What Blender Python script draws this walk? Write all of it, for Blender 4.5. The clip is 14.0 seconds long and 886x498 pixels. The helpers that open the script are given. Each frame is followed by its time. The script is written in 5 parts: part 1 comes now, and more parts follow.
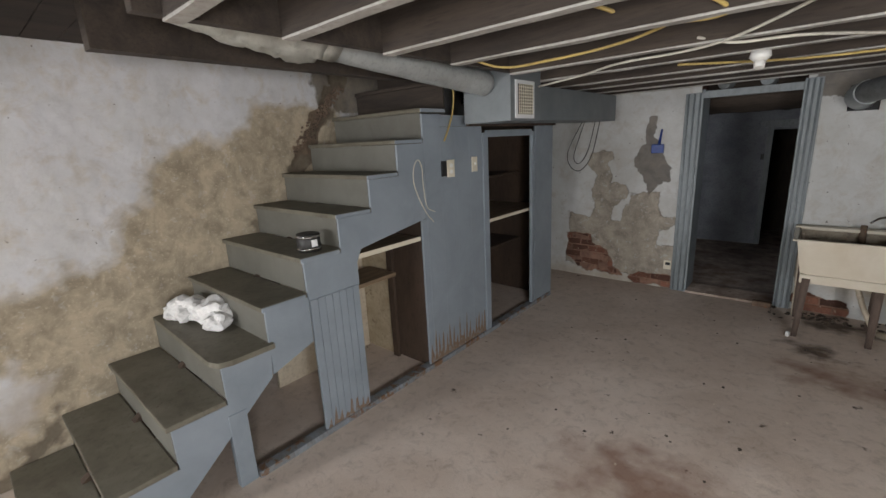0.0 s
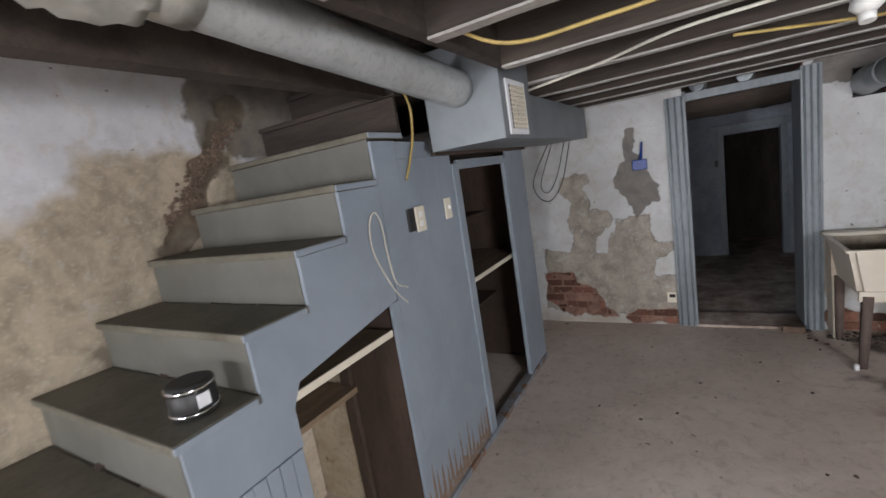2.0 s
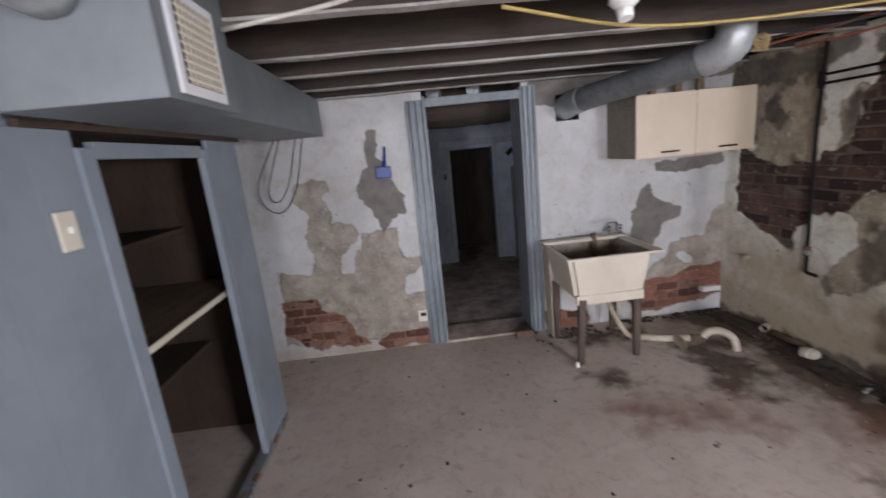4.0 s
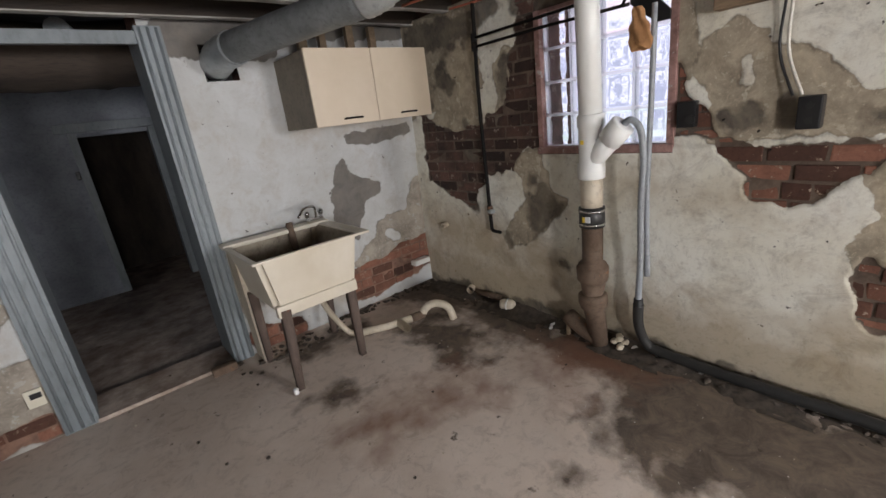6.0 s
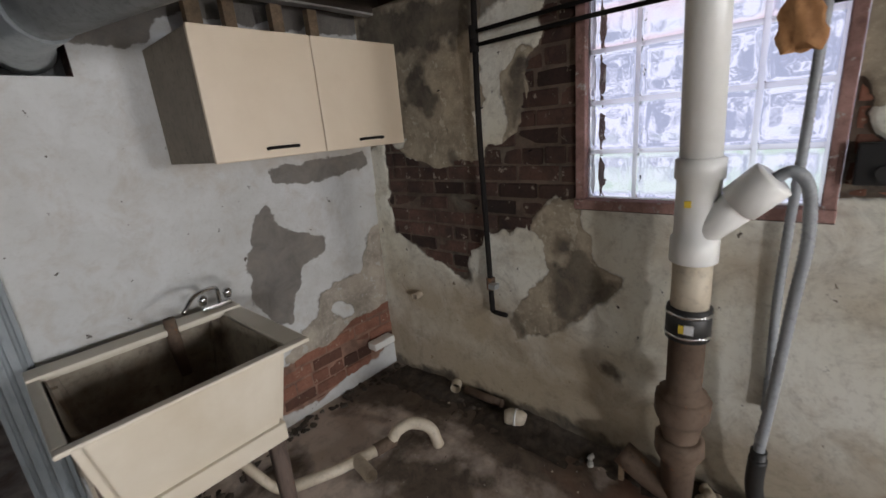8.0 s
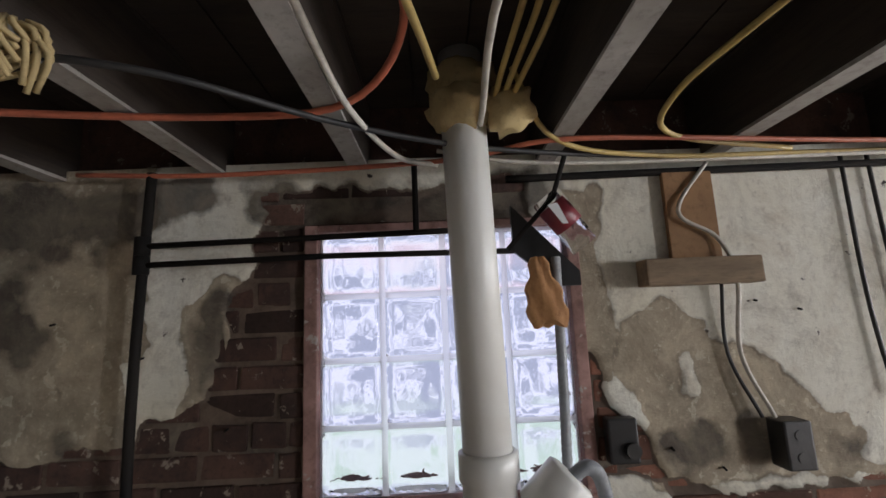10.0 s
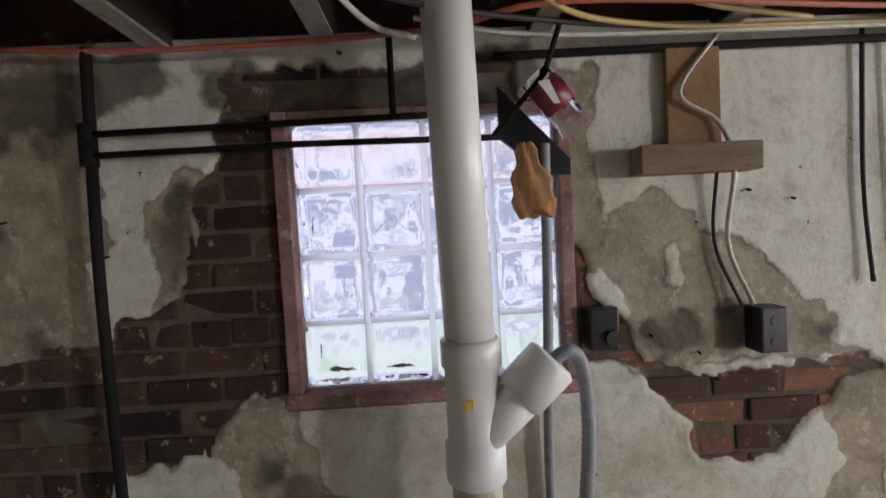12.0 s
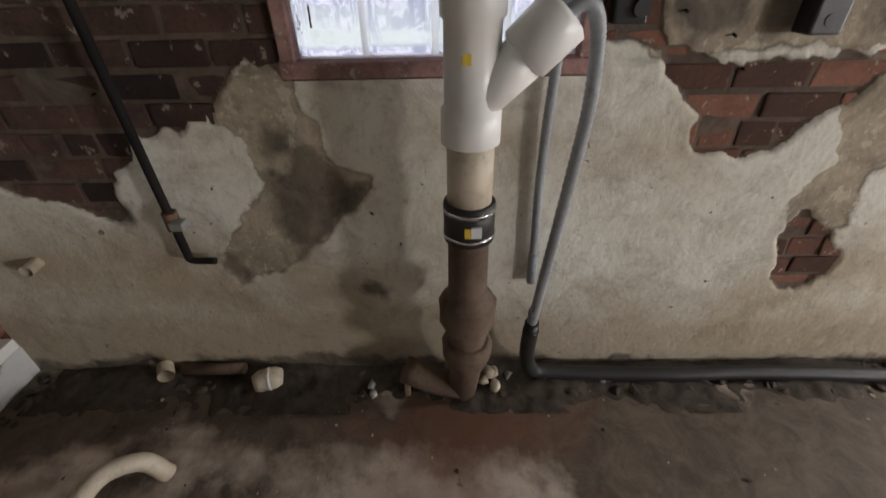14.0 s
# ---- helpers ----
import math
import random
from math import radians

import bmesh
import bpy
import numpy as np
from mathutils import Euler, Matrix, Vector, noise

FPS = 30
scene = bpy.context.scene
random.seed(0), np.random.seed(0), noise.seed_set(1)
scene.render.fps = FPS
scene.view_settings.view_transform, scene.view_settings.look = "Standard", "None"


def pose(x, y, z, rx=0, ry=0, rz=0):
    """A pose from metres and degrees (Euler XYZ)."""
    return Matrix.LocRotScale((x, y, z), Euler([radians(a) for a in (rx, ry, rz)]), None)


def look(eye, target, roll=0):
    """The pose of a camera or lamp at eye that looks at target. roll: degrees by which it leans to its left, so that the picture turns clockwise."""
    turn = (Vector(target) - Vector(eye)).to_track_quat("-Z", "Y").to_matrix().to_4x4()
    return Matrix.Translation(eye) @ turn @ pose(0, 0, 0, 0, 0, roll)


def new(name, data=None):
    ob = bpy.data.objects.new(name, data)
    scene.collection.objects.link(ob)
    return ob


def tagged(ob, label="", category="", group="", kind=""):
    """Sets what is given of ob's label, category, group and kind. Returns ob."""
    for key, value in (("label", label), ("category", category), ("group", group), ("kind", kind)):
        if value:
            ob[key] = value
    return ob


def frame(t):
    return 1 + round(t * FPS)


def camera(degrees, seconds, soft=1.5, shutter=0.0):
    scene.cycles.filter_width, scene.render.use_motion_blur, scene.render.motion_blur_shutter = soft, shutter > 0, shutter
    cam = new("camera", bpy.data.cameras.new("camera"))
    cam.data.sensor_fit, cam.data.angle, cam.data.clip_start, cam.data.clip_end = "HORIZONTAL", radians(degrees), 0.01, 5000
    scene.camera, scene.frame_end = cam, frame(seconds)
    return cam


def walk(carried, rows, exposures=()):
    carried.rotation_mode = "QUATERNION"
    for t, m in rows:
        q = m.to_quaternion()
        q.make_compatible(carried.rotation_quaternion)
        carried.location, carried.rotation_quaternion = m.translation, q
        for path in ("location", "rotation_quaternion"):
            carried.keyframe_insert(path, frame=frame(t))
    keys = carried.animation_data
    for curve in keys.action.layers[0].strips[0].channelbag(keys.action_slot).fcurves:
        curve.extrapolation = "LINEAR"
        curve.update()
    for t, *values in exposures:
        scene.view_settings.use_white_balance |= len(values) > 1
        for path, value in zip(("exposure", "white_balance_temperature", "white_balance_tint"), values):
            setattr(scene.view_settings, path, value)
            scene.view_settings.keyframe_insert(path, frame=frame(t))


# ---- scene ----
cam = camera(92.3, 14.0, shutter=0.25)
PATH = [
    (0, (0.786, 2.618, 1.689), (-0.49, 4.078, 1.199), -2.9),
    (0.5, (0.506, 2.759, 1.658), (-0.704, 4.281, 1.187), -4.8),
    (1, (0.213, 2.873, 1.695), (-0.922, 4.451, 1.224), -5.5),
    (1.5, (0.037, 3.097, 1.661), (-1.083, 4.704, 1.257), -8.0),
    (2, (-0.084, 3.317, 1.677), (-1.103, 5.006, 1.346), -9.2),
    (2.5, (-0.314, 3.576, 1.678), (-0.798, 5.483, 1.32), -6.6),
    (3, (-0.428, 3.707, 1.671), (-0.733, 5.654, 1.329), -5.4),
    (3.5, (-0.38, 3.9, 1.642), (-0.57, 5.86, 1.289), -6.3),
    (4, (-0.255, 4.094, 1.622), (-0.147, 6.041, 1.176), -5.7),
    (4.2, (-0.149, 4.066, 1.603), (0.166, 5.971, 1.083), -4.3),
    (6.3, (0.26, 4.73, 1.407), (1.5, 6.174, 0.792), -7.5),
    (6.5, (0.322, 4.795, 1.399), (1.591, 6.21, 0.775), -7.2),
    (7, (0.468, 5.066, 1.433), (1.838, 6.379, 0.803), -5.8),
    (7.5, (0.569, 5.288, 1.468), (1.978, 6.574, 0.867), -5.5),
    (8, (0.753, 5.546, 1.483), (2.173, 6.843, 0.934), -5.2),
    (8.5, (0.909, 5.776, 1.515), (2.58, 6.761, 1.025), -4.0),
    (9, (1.135, 5.862, 1.604), (3.04, 6.415, 1.366), -4.6),
    (9.2, (1.15, 5.905, 1.647), (3.129, 6.19, 1.636), -1.1),
    (11.3, (1.256, 5.913, 1.594), (3.207, 5.797, 2.02), -3.6),
    (11.5, (1.257, 5.899, 1.606), (3.236, 5.807, 1.88), -3.5),
    (12, (1.258, 5.895, 1.572), (3.255, 5.828, 1.487), -3.1),
    (12.5, (1.256, 5.891, 1.533), (3.228, 5.838, 1.201), -2.5),
    (12.7, (1.249, 5.888, 1.515), (3.197, 5.843, 1.065), -2.0),
    (13, (1.236, 5.883, 1.48), (3.149, 5.854, 0.898), -1.0),
    (13.5, (1.233, 5.876, 1.425), (3.038, 5.875, 0.564), -0.6),
    (14, (1.243, 5.867, 1.375), (2.886, 5.897, 0.235), -1.3),
]
walk(cam, [(t, look(eye, target, roll)) for t, eye, target, roll in PATH],
     [(0, -0.27, 6450, 8.5), (0.5, -0.25, 6450, 7), (1.5, 0.1, 6250, 9), (2, 0.15, 6150, 12), (3.5, 0.38, 6050, 15), (4.2, 0.38, 6050, 16), (6.5, 0.2, 6500, 10), (8, 0.02, 6400, 10), (9.2, -0.1, 6300, 10),
      (11.5, 0.06, 6350, 10), (12, -0.05, 6350, 10), (12.5, -0.08, 6350, 10), (13, -0.14, 6400, 10), (14, -0.02, 6700, 11)])

# ---- light ----
world = bpy.data.worlds.new("world")
world.use_nodes = True
scene.world = world
wn, wl = world.node_tree.nodes, world.node_tree.links
sky = wn.new("ShaderNodeTexSky")
sky.sky_type, sky.sun_disc, sky.sun_elevation, sky.sun_rotation = "NISHITA", False, radians(40), radians(120)
wl.new(sky.outputs[0], wn["Background"].inputs[0])
wn["Background"].inputs[1].default_value = 0.1


def unseen_lamp(at, toward, width, height, watts, colour):
    """An added area lamp, standing for daylight from an unseen source."""
    data = bpy.data.lights.new("unseen_light", "AREA")
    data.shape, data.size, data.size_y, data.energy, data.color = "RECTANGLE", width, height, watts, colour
    ob = new("unseen_light", data)
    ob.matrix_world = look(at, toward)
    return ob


DAY = (1.0, 0.985, 1.0)
unseen_lamp((-0.3, -1.44, 1.1), (1.0, 4.8, 0.5), 1.6, 1.3, 95, DAY)      # unseen areaway door, assumed in the south wall
unseen_lamp((-2.36, -0.75, 1.45), (2.4, 5.4, 1.1), 0.8, 0.75, 210, DAY)    # unseen window, assumed in the west wall from the direction of the shadows
unseen_lamp((2.43, 1.9, 1.45), (0.1, 4.9, -0.3), 0.9, 0.7, 115, DAY)     # unseen second window, assumed in the east wall
unseen_lamp((1.9, 10.0, 1.5), (0.2, 9.0, 0.4), 0.5, 0.5, 2.2, (0.75, 0.85, 1.0))  # added to brighten the back room; no window is built there

# ---- materials ----


def nodes_of(name, rough=0.8, metal=0.0):
    m = bpy.data.materials.new(name)
    m.use_nodes = True
    b = m.node_tree.nodes["Principled BSDF"]
    b.inputs["Roughness"].default_value, b.inputs["Metallic"].default_value = rough, metal
    return m, m.node_tree.nodes, m.node_tree.links, b


def val(n, l, op, a, b, c=None):
    q = n.new("ShaderNodeMath")
    q.operation = op
    for k, v in enumerate((a, b, c)):
        if v is None:
            continue
        if isinstance(v, (int, float)):
            q.inputs[k].default_value = v
        else:
            l.new(v, q.inputs[k])
    return q.outputs[0]


def noisy(n, l, scale, detail=6.0, rough=0.6, stretch=None, distort=0.0):
    g = n.new("ShaderNodeNewGeometry")
    t = n.new("ShaderNodeTexNoise")
    t.inputs["Scale"].default_value, t.inputs["Detail"].default_value, t.inputs["Roughness"].default_value = scale, detail, rough
    t.inputs["Distortion"].default_value = distort
    if stretch:
        mp = n.new("ShaderNodeMapping")
        mp.inputs["Scale"].default_value = stretch
        l.new(g.outputs["Position"], mp.inputs["Vector"])
        l.new(mp.outputs[0], t.inputs["Vector"])
    else:
        l.new(g.outputs["Position"], t.inputs["Vector"])
    return t.outputs["Fac"]


def step(n, l, v, lo, hi):
    q = n.new("ShaderNodeMapRange")
    q.inputs["From Min"].default_value, q.inputs["From Max"].default_value = lo, hi
    l.new(v, q.inputs["Value"])
    return q.outputs[0]


def mix(n, l, f, a, b):
    q = n.new("ShaderNodeMix")
    q.data_type = "RGBA"
    for sock, v in ((q.inputs[0], f), (q.inputs[6], a), (q.inputs[7], b)):
        if isinstance(v, (int, float)):
            sock.default_value = v
        elif isinstance(v, tuple):
            sock.default_value = (*v, 1)
        else:
            l.new(v, sock)
    return q.outputs[2]


def bump(n, l, b, h, strength=0.3, dist=0.01):
    q = n.new("ShaderNodeBump")
    q.inputs["Strength"].default_value, q.inputs["Distance"].default_value = strength, dist
    l.new(h, q.inputs["Height"])
    l.new(q.outputs[0], b.inputs["Normal"])


def surface(name, base, dark, rough=0.7, metal=0.0, coarse=3.0, fine=40.0, relief=0.25, wear=None, wear_at=0.62, stretch=None, vary=False):
    """A worn surface: base colour, soiled colour, fine grain and optional worn-through patches."""
    m, n, l, b = nodes_of(name, rough, metal)
    big, small = noisy(n, l, coarse, 5, 0.65, stretch, 0.3), noisy(n, l, fine, 8, 0.7, stretch)
    c = mix(n, l, step(n, l, big, 0.38, 0.72), base, dark)
    if relief > 0.06:
        c = mix(n, l, step(n, l, small, 0.5, 0.85), c, tuple(0.6 * x for x in dark))
    if vary:
        oi = n.new("ShaderNodeObjectInfo")
        hs = n.new("ShaderNodeHueSaturation")
        l.new(step(n, l, oi.outputs["Random"], -0.25, 0.8), hs.inputs["Value"])
        l.new(c, hs.inputs["Color"])
        c = hs.outputs[0]
    if wear:
        c = mix(n, l, step(n, l, noisy(n, l, coarse * 2.5, 9, 0.75), wear_at, wear_at + 0.02), c, wear)
    l.new(c, b.inputs["Base Color"])
    l.new(step(n, l, small, -0.6, 1.4), b.inputs["Roughness"]) if rough is None else None
    bump(n, l, b, small, relief, 0.004)
    return m


def wall_material(name, paint, paint2, plaster, dark, mortar, soft=0.002, soot_soft=0.03, rough_coat=0.5, grime=0.15):
    """Old limewash over plaster over masonry. Where each coat is lost comes from the sheet's coat maps."""
    m, n, l, b = nodes_of(name, 0.85)

    def coat(key, wobble, scale=30):
        a = n.new("ShaderNodeAttribute")
        a.attribute_name = key
        w = val(n, l, "MULTIPLY_ADD", noisy(n, l, scale, 8, 0.7), wobble, -wobble / 2)
        return val(n, l, "ADD", a.outputs["Fac"], w)

    grain, cloud, mid = noisy(n, l, 60, 8, 0.7), noisy(n, l, 1.6, 6, 0.65, None, 0.5), noisy(n, l, 7, 8, 0.7, None, 0.4)
    c = mix(n, l, step(n, l, cloud, 0.35, 0.7), paint, paint2)
    c = mix(n, l, val(n, l, "MULTIPLY", step(n, l, mid, 0.5, 0.72), 0.6), c, plaster)
    c = mix(n, l, step(n, l, noisy(n, l, 24, 4, 0.55), 0.70, 0.73), c, dark)
    # Damp tint; on the east wall it also carries the dimming toward the foot.
    c = mix(n, l, val(n, l, "MULTIPLY", step(n, l, coat("damp", 0.3, 5), -0.1, 0.15), 0.7), c, (0.36, 0.27, 0.16))
    pc = mix(n, l, step(n, l, mid, 0.4, 0.62), plaster, tuple(0.6 * x for x in plaster))
    pc = mix(n, l, step(n, l, grain, 0.55, 0.75), pc, tuple(min(1, 1.35 * x) for x in plaster))
    flecks = val(n, l, "MULTIPLY", step(n, l, noisy(n, l, 15, 6, 0.65), 0.60, 0.62), rough_coat)
    pc = mix(n, l, flecks, pc, paint2)
    edge = coat("lost_paint", 0.03 + soft)
    c = mix(n, l, step(n, l, edge, -soft, soft), c, pc)
    if soft < 0.01:
        rim = step(n, l, val(n, l, "ABSOLUTE", edge, 0.0), 0.012, 0.0)
        c = mix(n, l, val(n, l, "MULTIPLY", rim, val(n, l, "MULTIPLY", step(n, l, noisy(n, l, 9, 5, 0.6), 0.4, 0.6), 0.7)), c, (0.07, 0.055, 0.04))
    mc = mix(n, l, step(n, l, mid, 0.4, 0.6), mortar, tuple(0.5 * x for x in mortar))
    c = mix(n, l, step(n, l, coat("lost_plaster", 0.02), -0.002, 0.002), c, mc)
    # Dark map: soot, plus shade painted beside the outlet box and at the stair head.
    dk = mix(n, l, step(n, l, mid, 0.4, 0.65), dark, tuple(0.45 * x for x in plaster))
    c = mix(n, l, val(n, l, "MULTIPLY", step(n, l, coat("darkened", 0.05 + soot_soft * 2, 14), -soot_soft, soot_soft), 0.88), c, dk)
    c = mix(n, l, val(n, l, "MULTIPLY", step(n, l, noisy(n, l, 5.5, 12, 0.78, None, 0.8), 0.5, 0.68), grime), c, (0.16, 0.12, 0.085))
    c = mix(n, l, val(n, l, "MULTIPLY", step(n, l, noisy(n, l, 38, 10, 0.75), 0.52, 0.68), 0.8 * grime), c, (0.2, 0.16, 0.115))
    l.new(c, b.inputs["Base Color"])
    bump(n, l, b, val(n, l, "ADD", val(n, l, "MULTIPLY", mid, 1.6), val(n, l, "MULTIPLY", grain, 0.4)), rough_coat, 0.012)
    return m


def floor_material():
    m, n, l, b = nodes_of("old_concrete", 0.6)

    def coat(key, lo, hi):
        a = n.new("ShaderNodeAttribute")
        a.attribute_name = key
        return step(n, l, val(n, l, "ADD", a.outputs["Fac"], val(n, l, "MULTIPLY_ADD", noisy(n, l, 4, 8, 0.7), 0.5, -0.25)), lo, hi)

    cloud, mid, grain = noisy(n, l, 1.1, 8, 0.65, None, 0.6), noisy(n, l, 6, 9, 0.7, None, 0.5), noisy(n, l, 70, 6, 0.7)
    c = mix(n, l, step(n, l, cloud, 0.36, 0.66), (0.66, 0.565, 0.49), (0.50, 0.41, 0.34))
    c = mix(n, l, val(n, l, "MULTIPLY", step(n, l, mid, 0.5, 0.75), 0.6), c, (0.64, 0.57, 0.51))
    c = mix(n, l, step(n, l, noisy(n, l, 9, 6, 0.6), 0.66, 0.72), c, (0.09, 0.065, 0.05))
    c = mix(n, l, val(n, l, "MULTIPLY", step(n, l, noisy(n, l, 13, 12, 0.78, None, 0.6), 0.50, 0.68), 0.4), c, (0.15, 0.11, 0.08))
    c = mix(n, l, val(n, l, "MULTIPLY", step(n, l, noisy(n, l, 3.4, 10, 0.75, None, 0.9), 0.54, 0.66), 0.35), c, (0.55, 0.47, 0.41))
    c = mix(n, l, val(n, l, "MULTIPLY", coat("darkened", -0.06, 0.12), 0.92), c, mix(n, l, step(n, l, noisy(n, l, 8, 10, 0.75, None, 0.7), 0.38, 0.62), (0.15, 0.11, 0.078), (0.045, 0.033, 0.025)))
    c = mix(n, l, val(n, l, "MULTIPLY", coat("rust", -0.1, 0.25), 0.7), c, (0.2, 0.092, 0.055))
    c = mix(n, l, step(n, l, noisy(n, l, 45, 2, 0.4), 0.75, 0.77), c, (0.5, 0.47, 0.43))
    l.new(c, b.inputs["Base Color"])
    b.inputs["Specular IOR Level"].default_value = 0.3
    l.new(step(n, l, mid, -1.2, 1.2), b.inputs["Roughness"])
    bump(n, l, b, val(n, l, "ADD", mid, val(n, l, "MULTIPLY", grain, 0.3)), 0.35, 0.012)
    return m


E_WALL = wall_material("limewashed_wall", (0.80, 0.79, 0.71), (0.68, 0.64, 0.51), (0.47, 0.40, 0.295), (0.045, 0.037, 0.033), (0.16, 0.115, 0.085), 0.002, 0.02, 0.42, 0.40)
N_WALL = wall_material("whitewashed_wall", (0.63, 0.64, 0.635), (0.49, 0.49, 0.465), (0.42, 0.37, 0.305), (0.10, 0.085, 0.072), (0.30, 0.17, 0.12), 0.002, 0.004)
W_WALL = wall_material("stained_wall", (0.70, 0.70, 0.715), (0.60, 0.595, 0.58), (0.52, 0.44, 0.32), (0.11, 0.085, 0.06), (0.22, 0.16, 0.11), 0.045, 0.02, 0.2)
CONCRETE = floor_material()
GREY = surface("grey_stair_paint", (0.27, 0.31, 0.35), (0.2, 0.235, 0.265), 0.5, coarse=2.2, wear=(0.13, 0.1, 0.075), wear_at=0.70, relief=0.06)
GREY_ROT = surface("rotten_grey_boards", (0.25, 0.28, 0.31), (0.16, 0.15, 0.14), 0.7, coarse=4, wear=(0.17, 0.095, 0.05), wear_at=0.53, stretch=(1, 3, 0.5))
ROT = surface("rotten_brown_board_foot", (0.25, 0.175, 0.12), (0.15, 0.10, 0.07), 0.85, coarse=12, wear=(0.24, 0.25, 0.26), wear_at=0.56, stretch=(1, 6, 0.6))
TREAD = surface("worn_stair_tread", (0.165, 0.152, 0.115), (0.10, 0.088, 0.062), 0.6, coarse=5, wear=(0.085, 0.065, 0.045), wear_at=0.64)
RISER = surface("dusty_stair_riser", (0.155, 0.152, 0.13), (0.11, 0.104, 0.085), 0.6, relief=0.06, wear=(0.08, 0.06, 0.045), wear_at=0.67)
CASING = surface("blue_grey_casing", (0.25, 0.28, 0.295), (0.155, 0.175, 0.185), 0.45, coarse=5, wear=(0.13, 0.11, 0.09), wear_at=0.66, stretch=(1, 1, 0.3))
JOIST = surface("dark_joist_wood", (0.06, 0.045, 0.034), (0.022, 0.017, 0.014), 0.9, coarse=4, stretch=(0.3, 3, 3))
JOIST_EDGE = surface("pale_joist_edge", (0.44, 0.425, 0.395), (0.26, 0.24, 0.21), 0.85, coarse=4, wear=(0.1, 0.08, 0.06), wear_at=0.66)
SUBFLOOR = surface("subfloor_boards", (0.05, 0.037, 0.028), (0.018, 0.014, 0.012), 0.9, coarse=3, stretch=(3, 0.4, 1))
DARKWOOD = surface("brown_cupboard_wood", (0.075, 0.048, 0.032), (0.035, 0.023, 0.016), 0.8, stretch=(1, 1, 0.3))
RAWWOOD = surface("raw_wood", (0.28, 0.2, 0.125), (0.15, 0.105, 0.065), 0.8, stretch=(3, 0.5, 3), coarse=6)
LEGWOOD = surface("weathered_leg_wood", (0.14, 0.1, 0.08), (0.065, 0.048, 0.04), 0.85, stretch=(3, 3, 0.4), wear=(0.3, 0.1, 0.05), wear_at=0.64)
BRICK_RED = surface("red_brick", (0.29, 0.13, 0.085), (0.19, 0.085, 0.055), 0.9, coarse=9, fine=70, relief=0.5, vary=True, wear=(0.36, 0.28, 0.21), wear_at=0.6)
BRICK_SOOT = surface("sooty_brick", (0.15, 0.08, 0.06), (0.045, 0.03, 0.026), 0.9, coarse=7, fine=70, relief=0.6, vary=True, wear=(0.27, 0.225, 0.18), wear_at=0.6)
CABINET = surface("cream_cabinet", (0.68, 0.575, 0.44), (0.61, 0.50, 0.365), 0.45, coarse=2, relief=0.05)
# Darker copy of the cabinet colour: its shaded side is put into the colour.
CABINET_SHADED = surface("shaded_cabinet_side", (0.26, 0.22, 0.17), (0.14, 0.115, 0.09), 0.7)
TUB = surface("cream_plastic_tub", (0.70, 0.64, 0.53), (0.60, 0.53, 0.41), 0.4, coarse=2.5, relief=0.05)
# Tub inside, darker than its outside.
TUB_INNER = surface("dark_tub_inside", (0.42, 0.36, 0.27), (0.16, 0.12, 0.085), 0.6, coarse=5)
CHROME = surface("chrome", (0.75, 0.75, 0.75), (0.5, 0.5, 0.5), 0.15, 1.0, relief=0.02)
GALV = surface("galvanised_duct", (0.50, 0.53, 0.54), (0.36, 0.39, 0.40), 0.38, 0.75, coarse=5, relief=0.08)
DUSTY = surface("dusty_galvanised_duct", (0.25, 0.26, 0.26), (0.15, 0.155, 0.155), 0.5, 0.5, coarse=6, relief=0.1)
WRAP = surface("pale_wrapped_duct", (0.44, 0.46, 0.45), (0.33, 0.34, 0.33), 0.32, 0.2, coarse=6, relief=0.12)
STAINED = surface("stained_cream_board", (0.52, 0.44, 0.31), (0.36, 0.28, 0.18), 0.8, coarse=4, wear=(0.2, 0.14, 0.09), wear_at=0.64)
DUCTPAINT = surface("grey_duct_sheet", (0.22, 0.24, 0.25), (0.16, 0.175, 0.185), 0.45, 0.25, relief=0.06)
FOILWRAP = surface("plastic_wrapped_insulation", (0.52, 0.52, 0.47), (0.38, 0.37, 0.32), 0.28, 0.3, coarse=8, fine=25, relief=0.5)
PVC = surface("white_pvc", (0.83, 0.83, 0.80), (0.74, 0.73, 0.68), 0.3, relief=0.02)
PVC_OLD = surface("yellowed_pvc", (0.62, 0.55, 0.43), (0.45, 0.37, 0.27), 0.5, wear=(0.2, 0.13, 0.08), wear_at=0.68)
RUBBER = surface("black_rubber", (0.02, 0.02, 0.02), (0.035, 0.033, 0.03), 0.5, relief=0.1)
BLACKPIPE = surface("black_iron_pipe", (0.010, 0.009, 0.009), (0.02, 0.016, 0.013), 0.85)
BLACKPIPE.node_tree.nodes["Principled BSDF"].inputs["Specular IOR Level"].default_value = 0.2
CASTIRON = surface("rusty_cast_iron", (0.17, 0.12, 0.085), (0.10, 0.062, 0.04), 0.8, 0.15, coarse=6, wear=(0.26, 0.12, 0.055), wear_at=0.6, relief=0.4)
HOSE_GREY = surface("grey_corrugated_hose", (0.33, 0.35, 0.37), (0.22, 0.23, 0.24), 0.45)
FOAM = surface("expanding_foam", (0.55, 0.43, 0.21), (0.36, 0.27, 0.13), 0.8, relief=0.6)
FRAME_PINK = surface("faded_red_window_frame", (0.44, 0.26, 0.23), (0.2, 0.11, 0.09), 0.8, coarse=9, wear=(0.45, 0.4, 0.36), wear_at=0.6)
GLOVE = surface("orange_work_glove", (0.46, 0.24, 0.1), (0.3, 0.14, 0.055), 0.85, coarse=14, relief=0.4)
